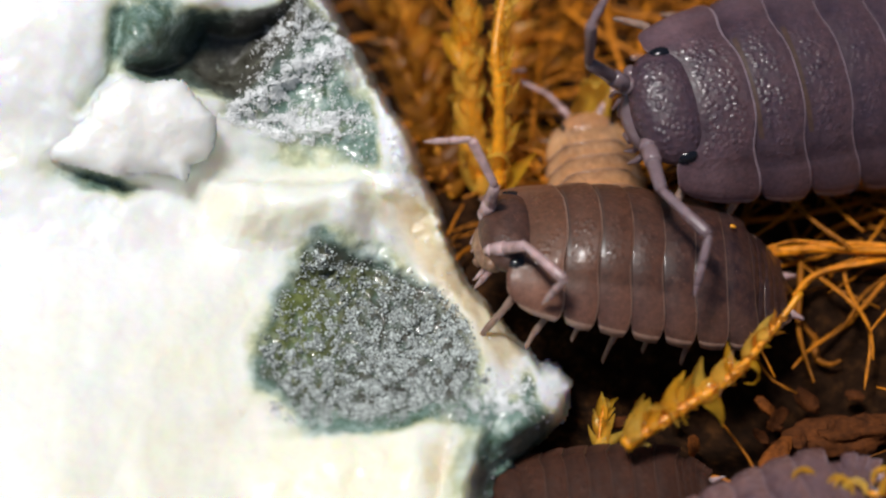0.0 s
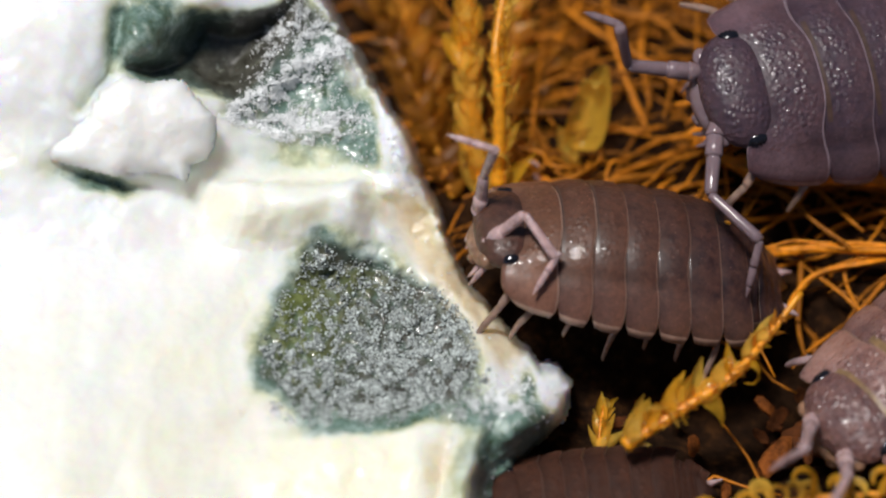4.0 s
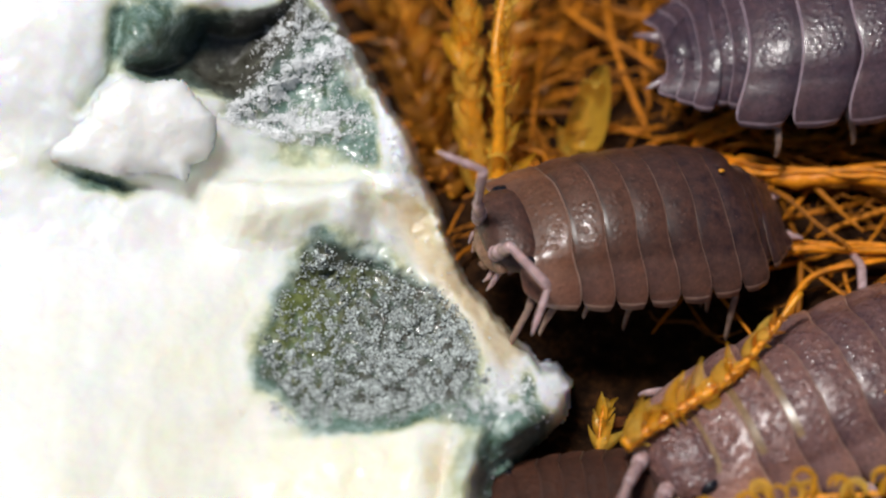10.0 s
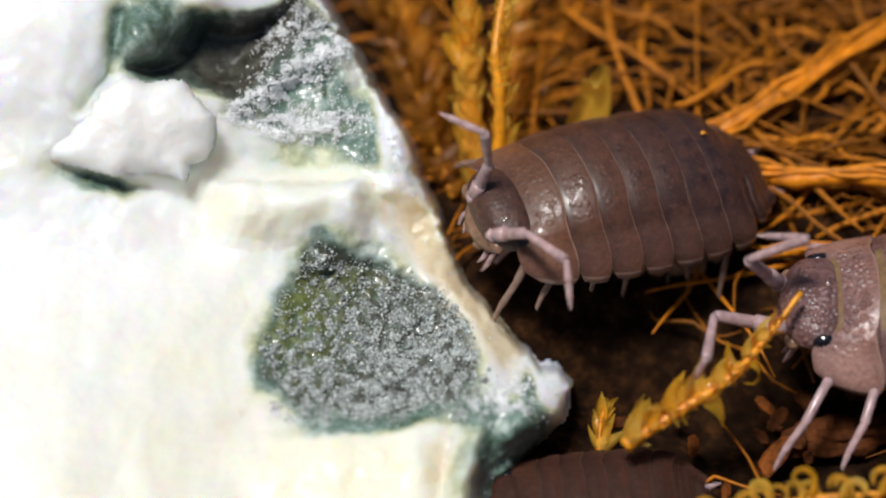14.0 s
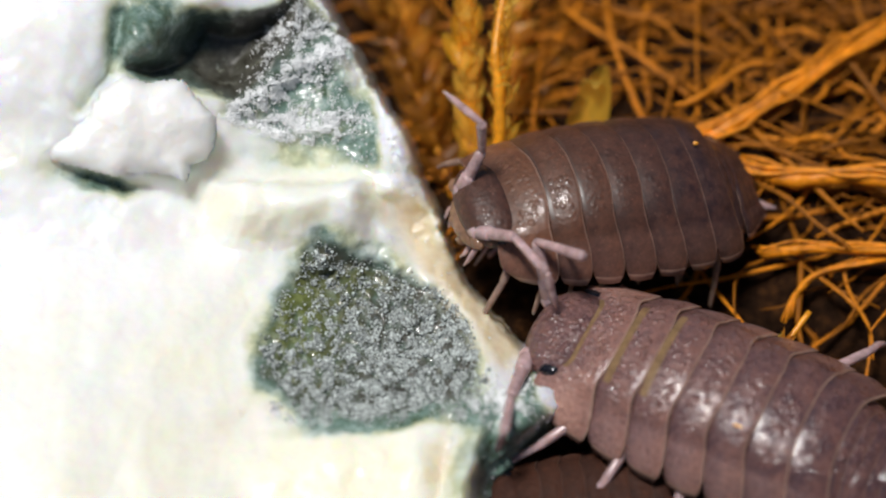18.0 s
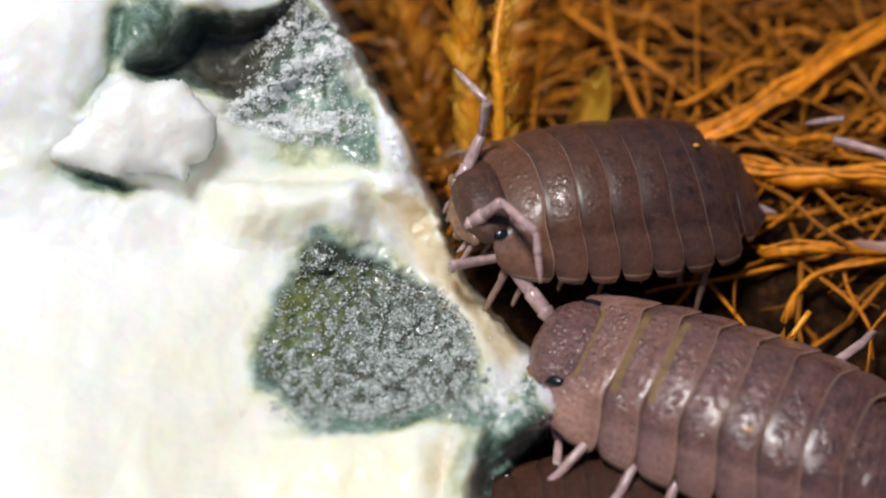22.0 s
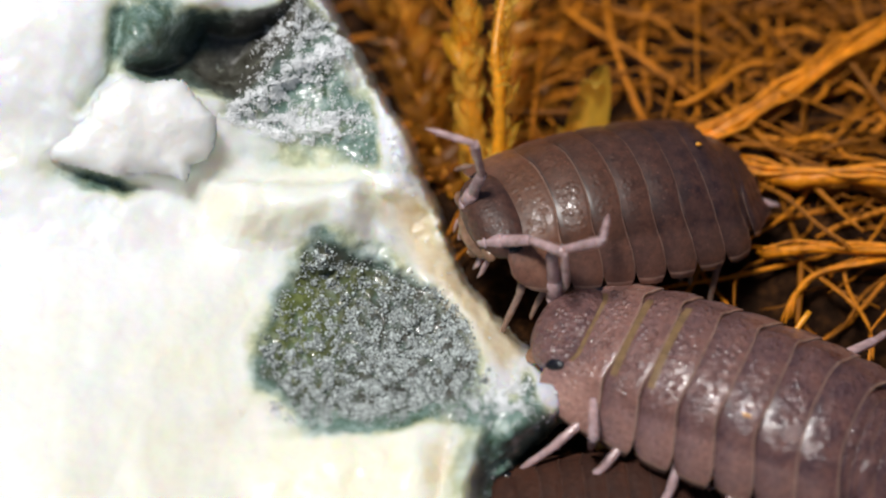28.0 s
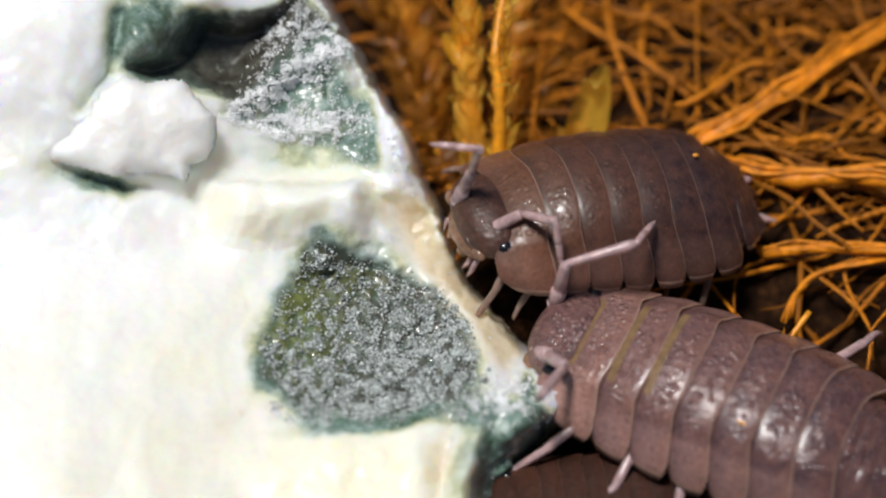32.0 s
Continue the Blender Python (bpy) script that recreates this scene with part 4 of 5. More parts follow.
def curly_shoot():
    """A moss shoot whose narrow leaves rise and roll into rings, facing up and forward."""
    rng = random.Random(7)
    thing = empty("moss_shoot", "curly golden moss shoot with ringed leaves", "moss", "moss shoots")
    stem = bend([at_plan(9.6, -10.5, 1.9), at_plan(12.0, -9.7, 2.2), at_plan(14.6, -9.25, 2.4), at_plan(17.8, -9.1, 2.5)], 40)
    part("stem", tube(stem, [0.20 - 0.002 * i for i in range(40)], 8), M_STEM, thing)
    right, up, near = Vector((1, 0, 0)), Vector((0, SIN, COS)), Vector((0, -COS, SIN))
    for i in range(26):
        k = min(39, int(40 * (i + rng.uniform(0, 0.8)) / 26))
        base = stem[k] + near * rng.uniform(0.0, 0.5)
        side = rng.choice((-1, -1, 1))
        r = rng.uniform(0.34, 0.60)
        rise = rng.uniform(0.15, 0.75) if i % 4 else rng.uniform(-0.5, 0.1)
        lean = rng.uniform(-0.35, 0.35)
        path = [base, base + (up * 0.5 + right * lean * 0.5) * rise]
        hub = base + (up + right * lean) * rise + right * side * r
        for j in range(11):
            a = 0.35 * j
            rr = r * (1 - 0.045 * j)
            path.append(hub - right * side * rr * math.cos(a) + up * rr * math.sin(a) + near * 0.03 * j)
        wide = rng.uniform(0.10, 0.17)
        part("leaf", tube(path, [wide * min(1.0, 0.5 + 0.2 * j) * min(1.0, 0.25 * (13 - j)) for j in range(13)], 8, 0.35), M_LEAF_PALE, thing)
    return thing


CURLY = curly_shoot()
TIP = frond("small golden moss tip with a spoon-shaped leaf among fibres", [(5.10, 6.00, -0.20), (5.55, 7.20, 0.60), (5.95, 8.60, 1.10)], 0.13, "pale", 9, 1.3, 34, 8)
SPOON, HOOD = leaf_mesh(0.7, 1.1, M_LEAF_PALE, 0.22, True), leaf_mesh(2.6, 1.0, M_LEAF_PALE, 0.24, True)
lone_leaf(TIP, (5.40, 6.40, 0.90), (0.28, 1.0, 0.55), (0.2, -0.6, 0.8), 3.7, SPOON)
lone_leaf(TIP, (5.95, 8.10, 1.90), (0.15, 0.9, 0.6), (0, -0.7, 0.7), 2.1, HOOD)
lone_leaf(TIP, (5.20, 6.20, 0.30), (-0.5, 0.9, 0.5), (0.3, -0.6, 0.7), 1.6, SPOON)
frond("small pale moss tuft below the cheese tip", [(5.98, -7.54, 0.20), (6.03, -6.77, 0.60), (6.23, -5.74, 0.80)], 0.09, "pale", 24, 1.4, 46, 9)
frond("amber moss shoot under fibres", [(3.60, 7.41, -0.30), (4.22, 10.60, 0.10), (5.21, 14.16, 0.50)], 0.10, "amber", 70, 1.6, 60, 10)


# ---- coir ----
def strand(label, points, radius, seed, frayed=5):
    """A thick bundle of coir with loose hairs; it lies on the tangle."""
    rng = random.Random(seed)
    thing = empty("coir_strand", label, "fibre", "coir strands")
    path = bend(points, 36)
    rad = [radius * (0.8 + 0.35 * noise.noise(Vector((i * 0.35, seed, 0)))) * min(1.0, 0.25 + 0.2 * min(i, 35 - i)) for i in range(36)]
    mat = M_FIBRE if radius < 0.17 else M_STRAND
    part("core", tube(path, rad, 10), mat, thing)
    for i in range(frayed):
        off = Vector((rng.uniform(-1, 1), rng.uniform(-1, 1), rng.uniform(0, 1))) * radius * 0.9
        pts = [p + off + Vector((noise.noise(p * 0.6 + Vector((i, 0, 0))), noise.noise(p * 0.6 + Vector((0, i, 3))), 0.3)) * radius for p in path[::3]]
        part("fibre", tube(pts, [radius * 0.22] * len(pts), 6), mat, thing)
    return thing


strand("thick orange coir strand slanting over brown fibres", [(10.05, 6.30, 1.20), (12.48, 7.63, 1.70), (15.31, 9.57, 2.00), (19.42, 12.50, 2.20)], 0.36, 1)
strand("orange coir strand lying level over the fibres", [(11.40, 5.60, 1.00), (13.94, 4.59, 1.30), (16.19, 4.61, 1.50), (19.30, 4.03, 1.60)], 0.42, 2)
strand("thin golden coir strand over a dark gap", [(12.63, 1.66, 0.20), (13.83, 1.60, 0.60), (15.61, 1.57, 0.80), (19.16, 1.28, 0.90)], 0.24, 3)
strand("frayed golden coir strand end", [(13.56, -1.00, -0.60), (14.01, -0.06, 0.00), (15.16, 0.82, 0.30), (18.31, 1.37, 0.50)], 0.17, 4, 4)
strand("long thin tan coir fibre", [(12.35, 4.53, 1.30), (13.63, 3.48, 1.60), (14.91, 2.17, 1.50), (16.17, 1.22, 1.30)], 0.10, 5, 1)
strand("thin rust coir fibre", [(4.84, 13.76, 1.00), (6.44, 12.11, 1.20), (8.48, 10.48, 1.20), (10.51, 8.60, 0.80)], 0.15, 6, 2)
strand("yellow coir fibre standing among others", [(8.42, 7.47, 0.40), (7.76, 9.11, 0.90), (7.11, 11.22, 1.20), (6.67, 14.12, 1.30)], 0.155, 7, 2)
strand("rust coir fibre behind others", [(9.80, 14.36, 1.00), (10.88, 12.19, 1.10), (11.75, 10.79, 1.00)], 0.13, 8, 1)
strand("dark rust coir fibre behind others", [(8.63, 14.53, 0.80), (8.19, 11.83, 0.80), (8.46, 8.83, 0.50)], 0.15, 9, 1)
strand("loose tan coir hair hanging into a dark gap", [(14.29, 1.17, 0.20), (16.01, -0.33, 0.00), (16.85, -1.67, -0.40), (16.56, -3.81, -1.20)], 0.10, 10, 1)
strand("curled tan coir hair", [(18.33, 1.17, 0.20), (16.70, -0.06, 0.00), (15.96, -1.27, -0.20), (15.16, -1.94, -0.40)], 0.10, 11, 1)


def build_fibres():
    """The brown tangle of fine coir, thick behind and thin over the dark gap."""
    rng = random.Random(12)
    tangle = empty("coir_tangle", "tangled fine brown coir fibres over dark soil", "fibres")
    shapes, single = [], 0
    for i in range(2400):
        x, y = rng.uniform(-4, 30), rng.uniform(-16, 24)
        if i % 6 == 0:
            x, y = rng.uniform(-60, 60), rng.uniform(-45, 45)
        gap = math.exp(-(((x - 13.5) / 5.5) ** 2 + ((y + 4.5) / 3.6) ** 2)) + math.exp(-(((x - 6) / 3) ** 2 + ((y + 3) / 3) ** 2))
        clearing = math.exp(-(((x - 7.0) / 3.0) ** 2 + ((y - 11.0) / 4.0) ** 2))
        if (y < -3.5 and 3 < x < 20 or x < 3 and y > 2) and rng.random() < 0.85:
            continue
        if rng.random() < gap * 1.25 + clearing * 0.8 or (x < 3.5 and y < 1) or (y < -1 and rng.random() < 0.6):
            continue
        turn = rng.gauss(0.35, 0.7) if rng.random() < 0.75 else rng.uniform(0, math.pi)
        half = rng.uniform(1.2, 5.0)
        lift = ground_height(x, y) + rng.uniform(0.0, 1.5)
        wob = rng.uniform(0.3, 1.6)
        pts = []
        for k in range(7):
            t = -1 + k / 3
            px = x + math.cos(turn) * half * t + wob * noise.noise(Vector((i * 3.1, t * 1.1, 0)))
            py = y + math.sin(turn) * half * t + wob * noise.noise(Vector((i * 3.1, t * 1.1, 9)))
            pts.append((px, py, max(lift + 0.7 * noise.noise(Vector((i * 1.7, t, 4))), ground_height(px, py))))
        if min(((px - 4) / 4.2) ** 2 + ((py + 1) / 3.4) ** 2 for px, py, pz in pts) < 1 and rng.random() < 0.9:
            continue
        if min(((px - 11.5) / 6.5) ** 2 + ((py - 1.0) / 3.6) ** 2 for px, py, pz in pts) < 1 and rng.random() < 0.7:
            continue
        r = rng.choice((0.035, 0.05, 0.065, 0.08, 0.10, 0.14))
        shape = tube(bend(pts, 13), [r * (0.45 + 0.55 * math.sin(math.pi * k / 12)) for k in range(13)], 6)
        if single < 300 and 2 < x < 19 and -6 < y < 13 and lift > ground_height(x, y) + 0.3:
            part("fibre", shape, M_FIBRE, tangle)
            single += 1
        else:
            shapes.append(shape)
    part("loose_fibre", joined(*shapes), M_LOOSE, tangle)["kind"] = "stuff"


build_fibres()

chip = part("bark_chip", blob((2.4, 0.75, 0.55), 24, 36, 0.3, 1.6, 3), M_BARK, None, "", Matrix.Translation(Vector((15.81, -5.65, -1.60)) * MM) @ pose(0, 0, 0, 0, 0, 8))
tagged(chip, "rough brown bark chip on dark soil", "bark")


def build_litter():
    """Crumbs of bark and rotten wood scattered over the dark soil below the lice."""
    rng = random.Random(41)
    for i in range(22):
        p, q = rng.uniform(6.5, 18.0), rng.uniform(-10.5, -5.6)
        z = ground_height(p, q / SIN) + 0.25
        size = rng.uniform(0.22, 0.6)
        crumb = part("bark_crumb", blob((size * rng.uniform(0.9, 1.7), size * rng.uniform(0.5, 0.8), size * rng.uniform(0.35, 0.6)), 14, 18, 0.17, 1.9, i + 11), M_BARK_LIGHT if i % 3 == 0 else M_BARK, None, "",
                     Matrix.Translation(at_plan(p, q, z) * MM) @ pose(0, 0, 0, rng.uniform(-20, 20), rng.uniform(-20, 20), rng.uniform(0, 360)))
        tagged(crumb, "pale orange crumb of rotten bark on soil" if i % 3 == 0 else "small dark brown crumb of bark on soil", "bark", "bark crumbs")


build_litter()


# ---- what moves: seconds, place in mm, turn in degrees ----
def track(ob, rows):
    walk(ob, [(t, pose(x * MM, y * MM, z * MM, a, b, c)) for t, x, y, z, a, b, c in rows])


def step_legs(louse, times, swing, pace, seed):
    """Each leg swings about its root, in turn along the body."""
    rng = random.Random(seed)
    for i, leg in enumerate(louse["legs"]):
        root = leg.matrix_basis.translation.copy()
        rows = []
        for t in times:
            a = math.sin(pace * t + (i % 7) * 1.3 + (i // 7) * 2.0) + rng.uniform(-0.4, 0.4)
            rows.append((t, Matrix.Translation(root) @ pose(0, 0, 0, 0, 0, swing * a)))
        walk(leg, rows)


def motions():
    track(MAIN["thing"], [(0, 7.08, -0.58, 1.27, 9, -16, -179), (1, 7.09, -0.73, 1.27, 9, -16, -180), (2, 7.05, -0.88, 1.27, 9, -16, -180), (3, 6.87, -0.58, 1.27, 9, -16, -179), (5.5, 7.03, -0.37, 1.46, 9, -14, -179), (6, 7.17, -0.39, 1.66, 9, -12, -178), (7.5, 7.26, -0.40, 1.66, 9, -12, -173), (9, 7.37, 0.49, 1.65, 5, -12, -166), (11, 6.82, 1.45, 1.64, 0, -12, -162), (13, 6.71, 2.54, 1.64, 0, -12, -157), (17, 6.27, 2.40, 1.64, 0, -12, -161), (19, 6.15, 2.29, 1.64, 0, -12, -163), (21, 6.15, 2.34, 1.64, 0, -12, -164), (23, 6.16, 2.36, 1.64, 0, -12, -165), (25, 5.96, 2.29, 1.64, 0, -12, -168), (28, 6.39, 2.08, 1.64, 0, -12, -159), (29, 6.41, 1.69, 1.64, 0, -12, -156), (30, 6.50, 1.58, 1.64, 0, -12, -156), (31, 6.54, 1.42, 1.64, 0, -12, -157), (32, 6.14, 1.80, 1.64, 0, -12, -163)])
    track(GREY["thing"], [(0, 13.98, 7.04, 3.40, -24, -12, -159), (1, 15.87, 7.58, 3.40, -24, -12, -156), (2, 16.38, 8.54, 3.40, -24, -12, -157), (3, 16.57, 7.81, 3.40, -24, -12, -158), (5.5, 16.78, 8.57, 3.40, -24, -12, -160), (6, 16.65, 10.07, 3.40, -24, -12, -163), (6.5, 16.44, 10.04, 3.30, -18, -5, -180), (7, 13.78, 10.95, 3.34, -12, -5, -202), (7.5, 15.64, 14.07, 3.21, -6, 0, -235), (8, 16.90, 13.27, 3.20, 0, 0, -253), (8.5, 17.98, 13.12, 3.20, 0, 0, -266), (9, 18.72, 13.08, 3.20, 0, 0, -279), (9.5, 20.27, 13.03, 3.20, 0, 0, -312), (10, 20.62, 10.10, 3.20, 0, 0, -352), (10.5, 24.32, 11.19, 3.20, 0, 0, -351), (11.2, 37.73, 20.51, 1.50, 0, 0, -350), (32, 37.73, 20.51, 1.50, 0, 0, -350)])
    track(TAUPE["thing"], [(0, 35.78, -8.25, 0.60, 0, 0, -176), (2.2, 29.43, -7.75, 0.60, 0, 0, -176), (3, 21.98, -5.90, 0.60, 0, 0, -171), (3.5, 21.88, -2.81, 0.60, 0, 0, -157), (5.5, 15.83, -7.00, -0.30, 0, 7, -123), (6, 15.80, -6.66, -0.30, 0, 7, -122), (7.5, 15.68, -6.59, -0.30, 0, 7, -132), (9, 14.26, -6.51, -0.30, 0, 7, -147), (10, 15.13, -5.79, 0.10, 0, 3, -155), (11, 16.53, -4.66, 0.40, 0, 0, -169), (12, 17.16, -2.57, 0.40, 0, 0, -173), (13, 16.99, -3.48, 0.40, 0, 0, -172), (13.5, 22.19, -3.90, 0.60, 0, 0, -178), (14, 20.96, -2.47, 0.80, 0, 0, -180), (14.5, 22.59, -4.13, 0.80, 0, 0, -186), (15.5, 16.67, -4.96, 0.80, 0, 0, -183), (16.5, 12.10, -6.06, 0.70, 0, 0, -192), (17, 12.00, -6.65, 0.70, 0, 0, -198), (18, 10.68, -6.75, 0.70, 0, 0, -206), (19, 10.90, -7.45, 0.70, 0, 0, -208), (20, 10.85, -7.63, 0.70, 0, 0, -207), (21, 10.88, -7.31, 0.70, 0, 0, -205), (22, 10.94, -6.93, 0.70, 0, 0, -203), (23, 10.93, -6.87, 0.70, 0, 0, -203), (25, 10.90, -6.64, 0.70, 0, 0, -204), (28, 10.96, -6.29, 0.70, 0, 0, -204), (32, 10.81, -6.62, 0.70, 0, 0, -205)])
    track(PALE["thing"], [(0, 6.25, 3.47, 0.80, 0, 0, 98), (1, 6.45, 7.08, 0.80, 0, 0, 91), (1.5, 6.68, 6.11, 0.80, 0, 0, 91), (2, 7.68, 5.25, 0.80, 0, 0, 93), (2.5, 7.65, 2.81, -0.60, 0, 0, 99), (3, 8.27, 0.89, -0.80, 0, 0, 114), (3.5, 8.32, 1.09, -1.00, 0, 0, 154), (8, 8.49, 2.37, -1.20, 0, 0, 176), (13, 7.98, 3.13, -1.20, 0, 0, 177), (17, 7.54, 3.62, -1.20, 0, 0, 178), (32, 7.54, 3.62, -1.20, 0, 0, 178)])
    track(LILAC["thing"], [(0, 11.31, -12.95, 0.84, -15, 0, -152), (0.5, 11.68, -12.00, 0.84, -15, 0, -152), (1, 12.45, -12.56, 0.84, -15, 0, -151), (1.5, 11.84, -14.25, 0.84, -15, 0, -150), (2, 11.92, -16.76, 0.80, 0, 0, -152), (5, 9.76, -17.03, 2.60, 0, 0, -157), (5.5, 13.69, -12.83, 1.52, -34, 0, -153), (6, 13.55, -12.71, 1.52, -34, 0, -153), (6.5, 13.95, -12.59, 1.52, -34, 0, -153), (7, 13.72, -12.77, 1.52, -34, 0, -154), (8, 11.07, -13.87, 1.52, -34, 0, -153), (9, 9.40, -14.65, 1.52, -34, 0, -153), (10, 4.57, -17.75, 2.40, 0, 0, -155), (32, 4.60, -19.11, 3.00, 0, 0, -155)])
    track(DIM["thing"], [(0, 6.20, -9.57, -0.60, 0, 0, -176), (8, 6.05, -9.79, -0.60, 0, 0, -176), (32, 6.03, -9.92, -0.60, 0, 0, -176)])
    track(PINK["thing"], [(0, 39.19, 2.08, 5.00, 0, 0, -174), (20.5, 29.48, 3.99, 5.00, 0, 0, -166), (21, 25.03, 5.08, 5.00, 0, 0, -164), (22, 24.75, 0.43, 6.00, 0, 0, -163), (22.6, 23.13, -1.09, 7.00, 0, 0, -158), (22.8, 21.76, 1.48, 8.00, 0, 0, -161), (23, 20.82, 5.72, 8.00, 0, 0, -161), (23.2, 22.08, 18.27, 8.00, 0, 0, -160), (24.5, 24.95, 20.83, 6.00, 0, 0, -154), (25.5, 27.53, 26.34, 5.00, 0, 0, -143), (32, 35.67, 31.55, 3.00, 0, 0, -143)])
    track(MAIN["right"][0], [(0, 6.12, -0.84, 1.65, 118.4, -76.1, 60.7), (1, 6.12, -0.84, 1.65, -164.2, -75.9, -14.4), (2, 6.12, -0.84, 1.65, -1.6, -71.9, 15.8), (3, 6.12, -0.84, 1.65, 168.9, -73.9, 10.4), (5.5, 6.12, -0.84, 1.65, 128, -77.8, 51.2), (6, 6.12, -0.84, 1.65, -12.9, -73.2, 51.1), (7, 6.12, -0.84, 1.65, -12.8, -72, 54), (8, 6.12, -0.84, 1.65, 95.4, -74.7, 83.6), (9, 6.12, -0.84, 1.65, -14.9, -69.2, 75.4), (10, 6.12, -0.84, 1.65, -7.7, -62.6, 43), (11, 6.12, -0.84, 1.65, -119.2, -81, -60.4), (12, 6.12, -0.84, 1.65, -115.5, -84.3, -63.2), (13, 6.12, -0.84, 1.65, -7.4, -71.4, 29.9), (14, 6.12, -0.84, 1.65, 41.7, -85.6, 138.2), (17, 6.12, -0.84, 1.65, 13.6, -81.5, 166.2), (18, 6.12, -0.84, 1.65, -27.7, -73, -152.9), (19, 6.12, -0.84, 1.65, 4, -87, 176), (20, 6.12, -0.84, 1.65, 6.7, -41.5, -127.6), (21, 6.12, -0.84, 1.65, 6.6, -41.4, -128.6), (22, 6.12, -0.84, 1.65, 6.6, -41.4, -128.6), (23, 6.12, -0.84, 1.65, 12.9, -63, -115.6), (24, 6.12, -0.84, 1.65, 6.4, -40.3, -130.3), (25, 6.12, -0.84, 1.65, 8.1, -55.8, -137.8), (28, 6.12, -0.84, 1.65, 72.2, -82.6, 107.4), (29, 6.12, -0.84, 1.65, -16.1, -69.5, 83), (30, 6.12, -0.84, 1.65, -12.5, -63.3, 122.3), (31, 6.12, -0.84, 1.65, -4.6, -47.8, 152.5), (32, 6.12, -0.84, 1.65, 75.4, -84.7, 103.3)])
    track(MAIN["right"][1], [(0, 2.43, 0.00, 0.00, 0, -33, 37), (1, 2.43, 0.00, 0.00, -0, -0, -15), (2, 2.43, 0.00, 0.00, 0, -15, 16), (3, 2.43, 0.00, 0.00, -0, 14, -2), (5.5, 2.43, 0.00, 0.00, -0, -7, -12), (6, 2.43, 0.00, 0.00, 0, 1, 6), (7, 2.43, 0.00, 0.00, 0, 0, 6), (8, 2.43, 0.00, 0.00, -0, -5, -12), (9, 2.43, 0.00, 0.00, -0, -12, -8), (10, 2.43, 0.00, 0.00, -0, -19, -5), (11, 2.43, 0.00, 0.00, -0, -19, -21), (12, 2.43, 0.00, 0.00, -0, -6, -17), (13, 2.43, 0.00, 0.00, -0, -17, -0), (14, 2.43, 0.00, 0.00, 0, -21, 2), (17, 2.43, 0.00, 0.00, -0, -24, -5), (18, 2.43, 0.00, 0.00, -0, -30, -16), (19, 2.43, 0.00, 0.00, 0, -8, 8), (20, 2.43, 0.00, 0.00, 0, -50, 26), (21, 2.43, 0.00, 0.00, 0, -54, 23), (22, 2.43, 0.00, 0.00, 0, -51, 17), (23, 2.43, 0.00, 0.00, 0, -38, 19), (24, 2.43, 0.00, 0.00, 0, -66, 28), (25, 2.43, 0.00, 0.00, 0, -54, 18), (28, 2.43, 0.00, 0.00, 0, -23, 8), (29, 2.43, 0.00, 0.00, -0, 12, -46), (30, 2.43, 0.00, 0.00, -0, -31, -42), (31, 2.43, 0.00, 0.00, -170, -78, -10), (32, 2.43, 0.00, 0.00, -0, -9, -9)])
    track(MAIN["right"][2], [(0, 3.86, 1.06, 1.14, 0, -63, 163), (1, 4.47, -0.56, 0.02, 0, -64, 49), (2, 4.39, 0.57, 0.56, -0, 39, -86), (3, 4.48, -0.09, -0.49, 0, -71, 53), (5.5, 4.48, -0.45, 0.25, 0, -71, 70), (6, 4.53, 0.22, -0.02, -0, 31, -79), (7, 4.53, 0.21, -0.01, -0, 26, -80), (8, 4.49, -0.45, 0.17, 0, -61, 86), (9, 4.48, -0.28, 0.45, 0, 1, -92), (10, 4.42, -0.17, 0.70, -0, 18, -79), (11, 4.30, -0.72, 0.68, 0, -57, 75), (12, 4.44, -0.61, 0.22, 0, -37, 84), (13, 4.45, -0.01, 0.61, -0, 13, -87), (14, 4.41, 0.06, 0.74, 0, -50, 88), (17, 4.36, -0.16, 0.85, 0, -45, 82), (18, 4.20, -0.50, 1.04, 0, -45, 76), (19, 4.50, 0.28, 0.31, 0, -35, 84), (20, 3.65, 0.59, 1.62, 0, 1, 75), (21, 3.57, 0.48, 1.71, 0, 5, 70), (22, 3.69, 0.38, 1.65, 0, 21, 69), (23, 4.01, 0.54, 1.30, 0, 40, 75), (24, 3.20, 0.41, 1.93, 0, 11, 74), (25, 3.60, 0.39, 1.71, 0, -5, 84), (28, 4.36, 0.25, 0.82, 0, -56, 99), (29, 3.86, -1.50, -0.42, 0, 11, -174), (30, 3.78, -1.20, 1.10, 0, -28, -140), (31, 2.88, -0.08, 2.06, 0, 2, 155), (32, 4.49, -0.34, 0.32, 0, -67, 120)])
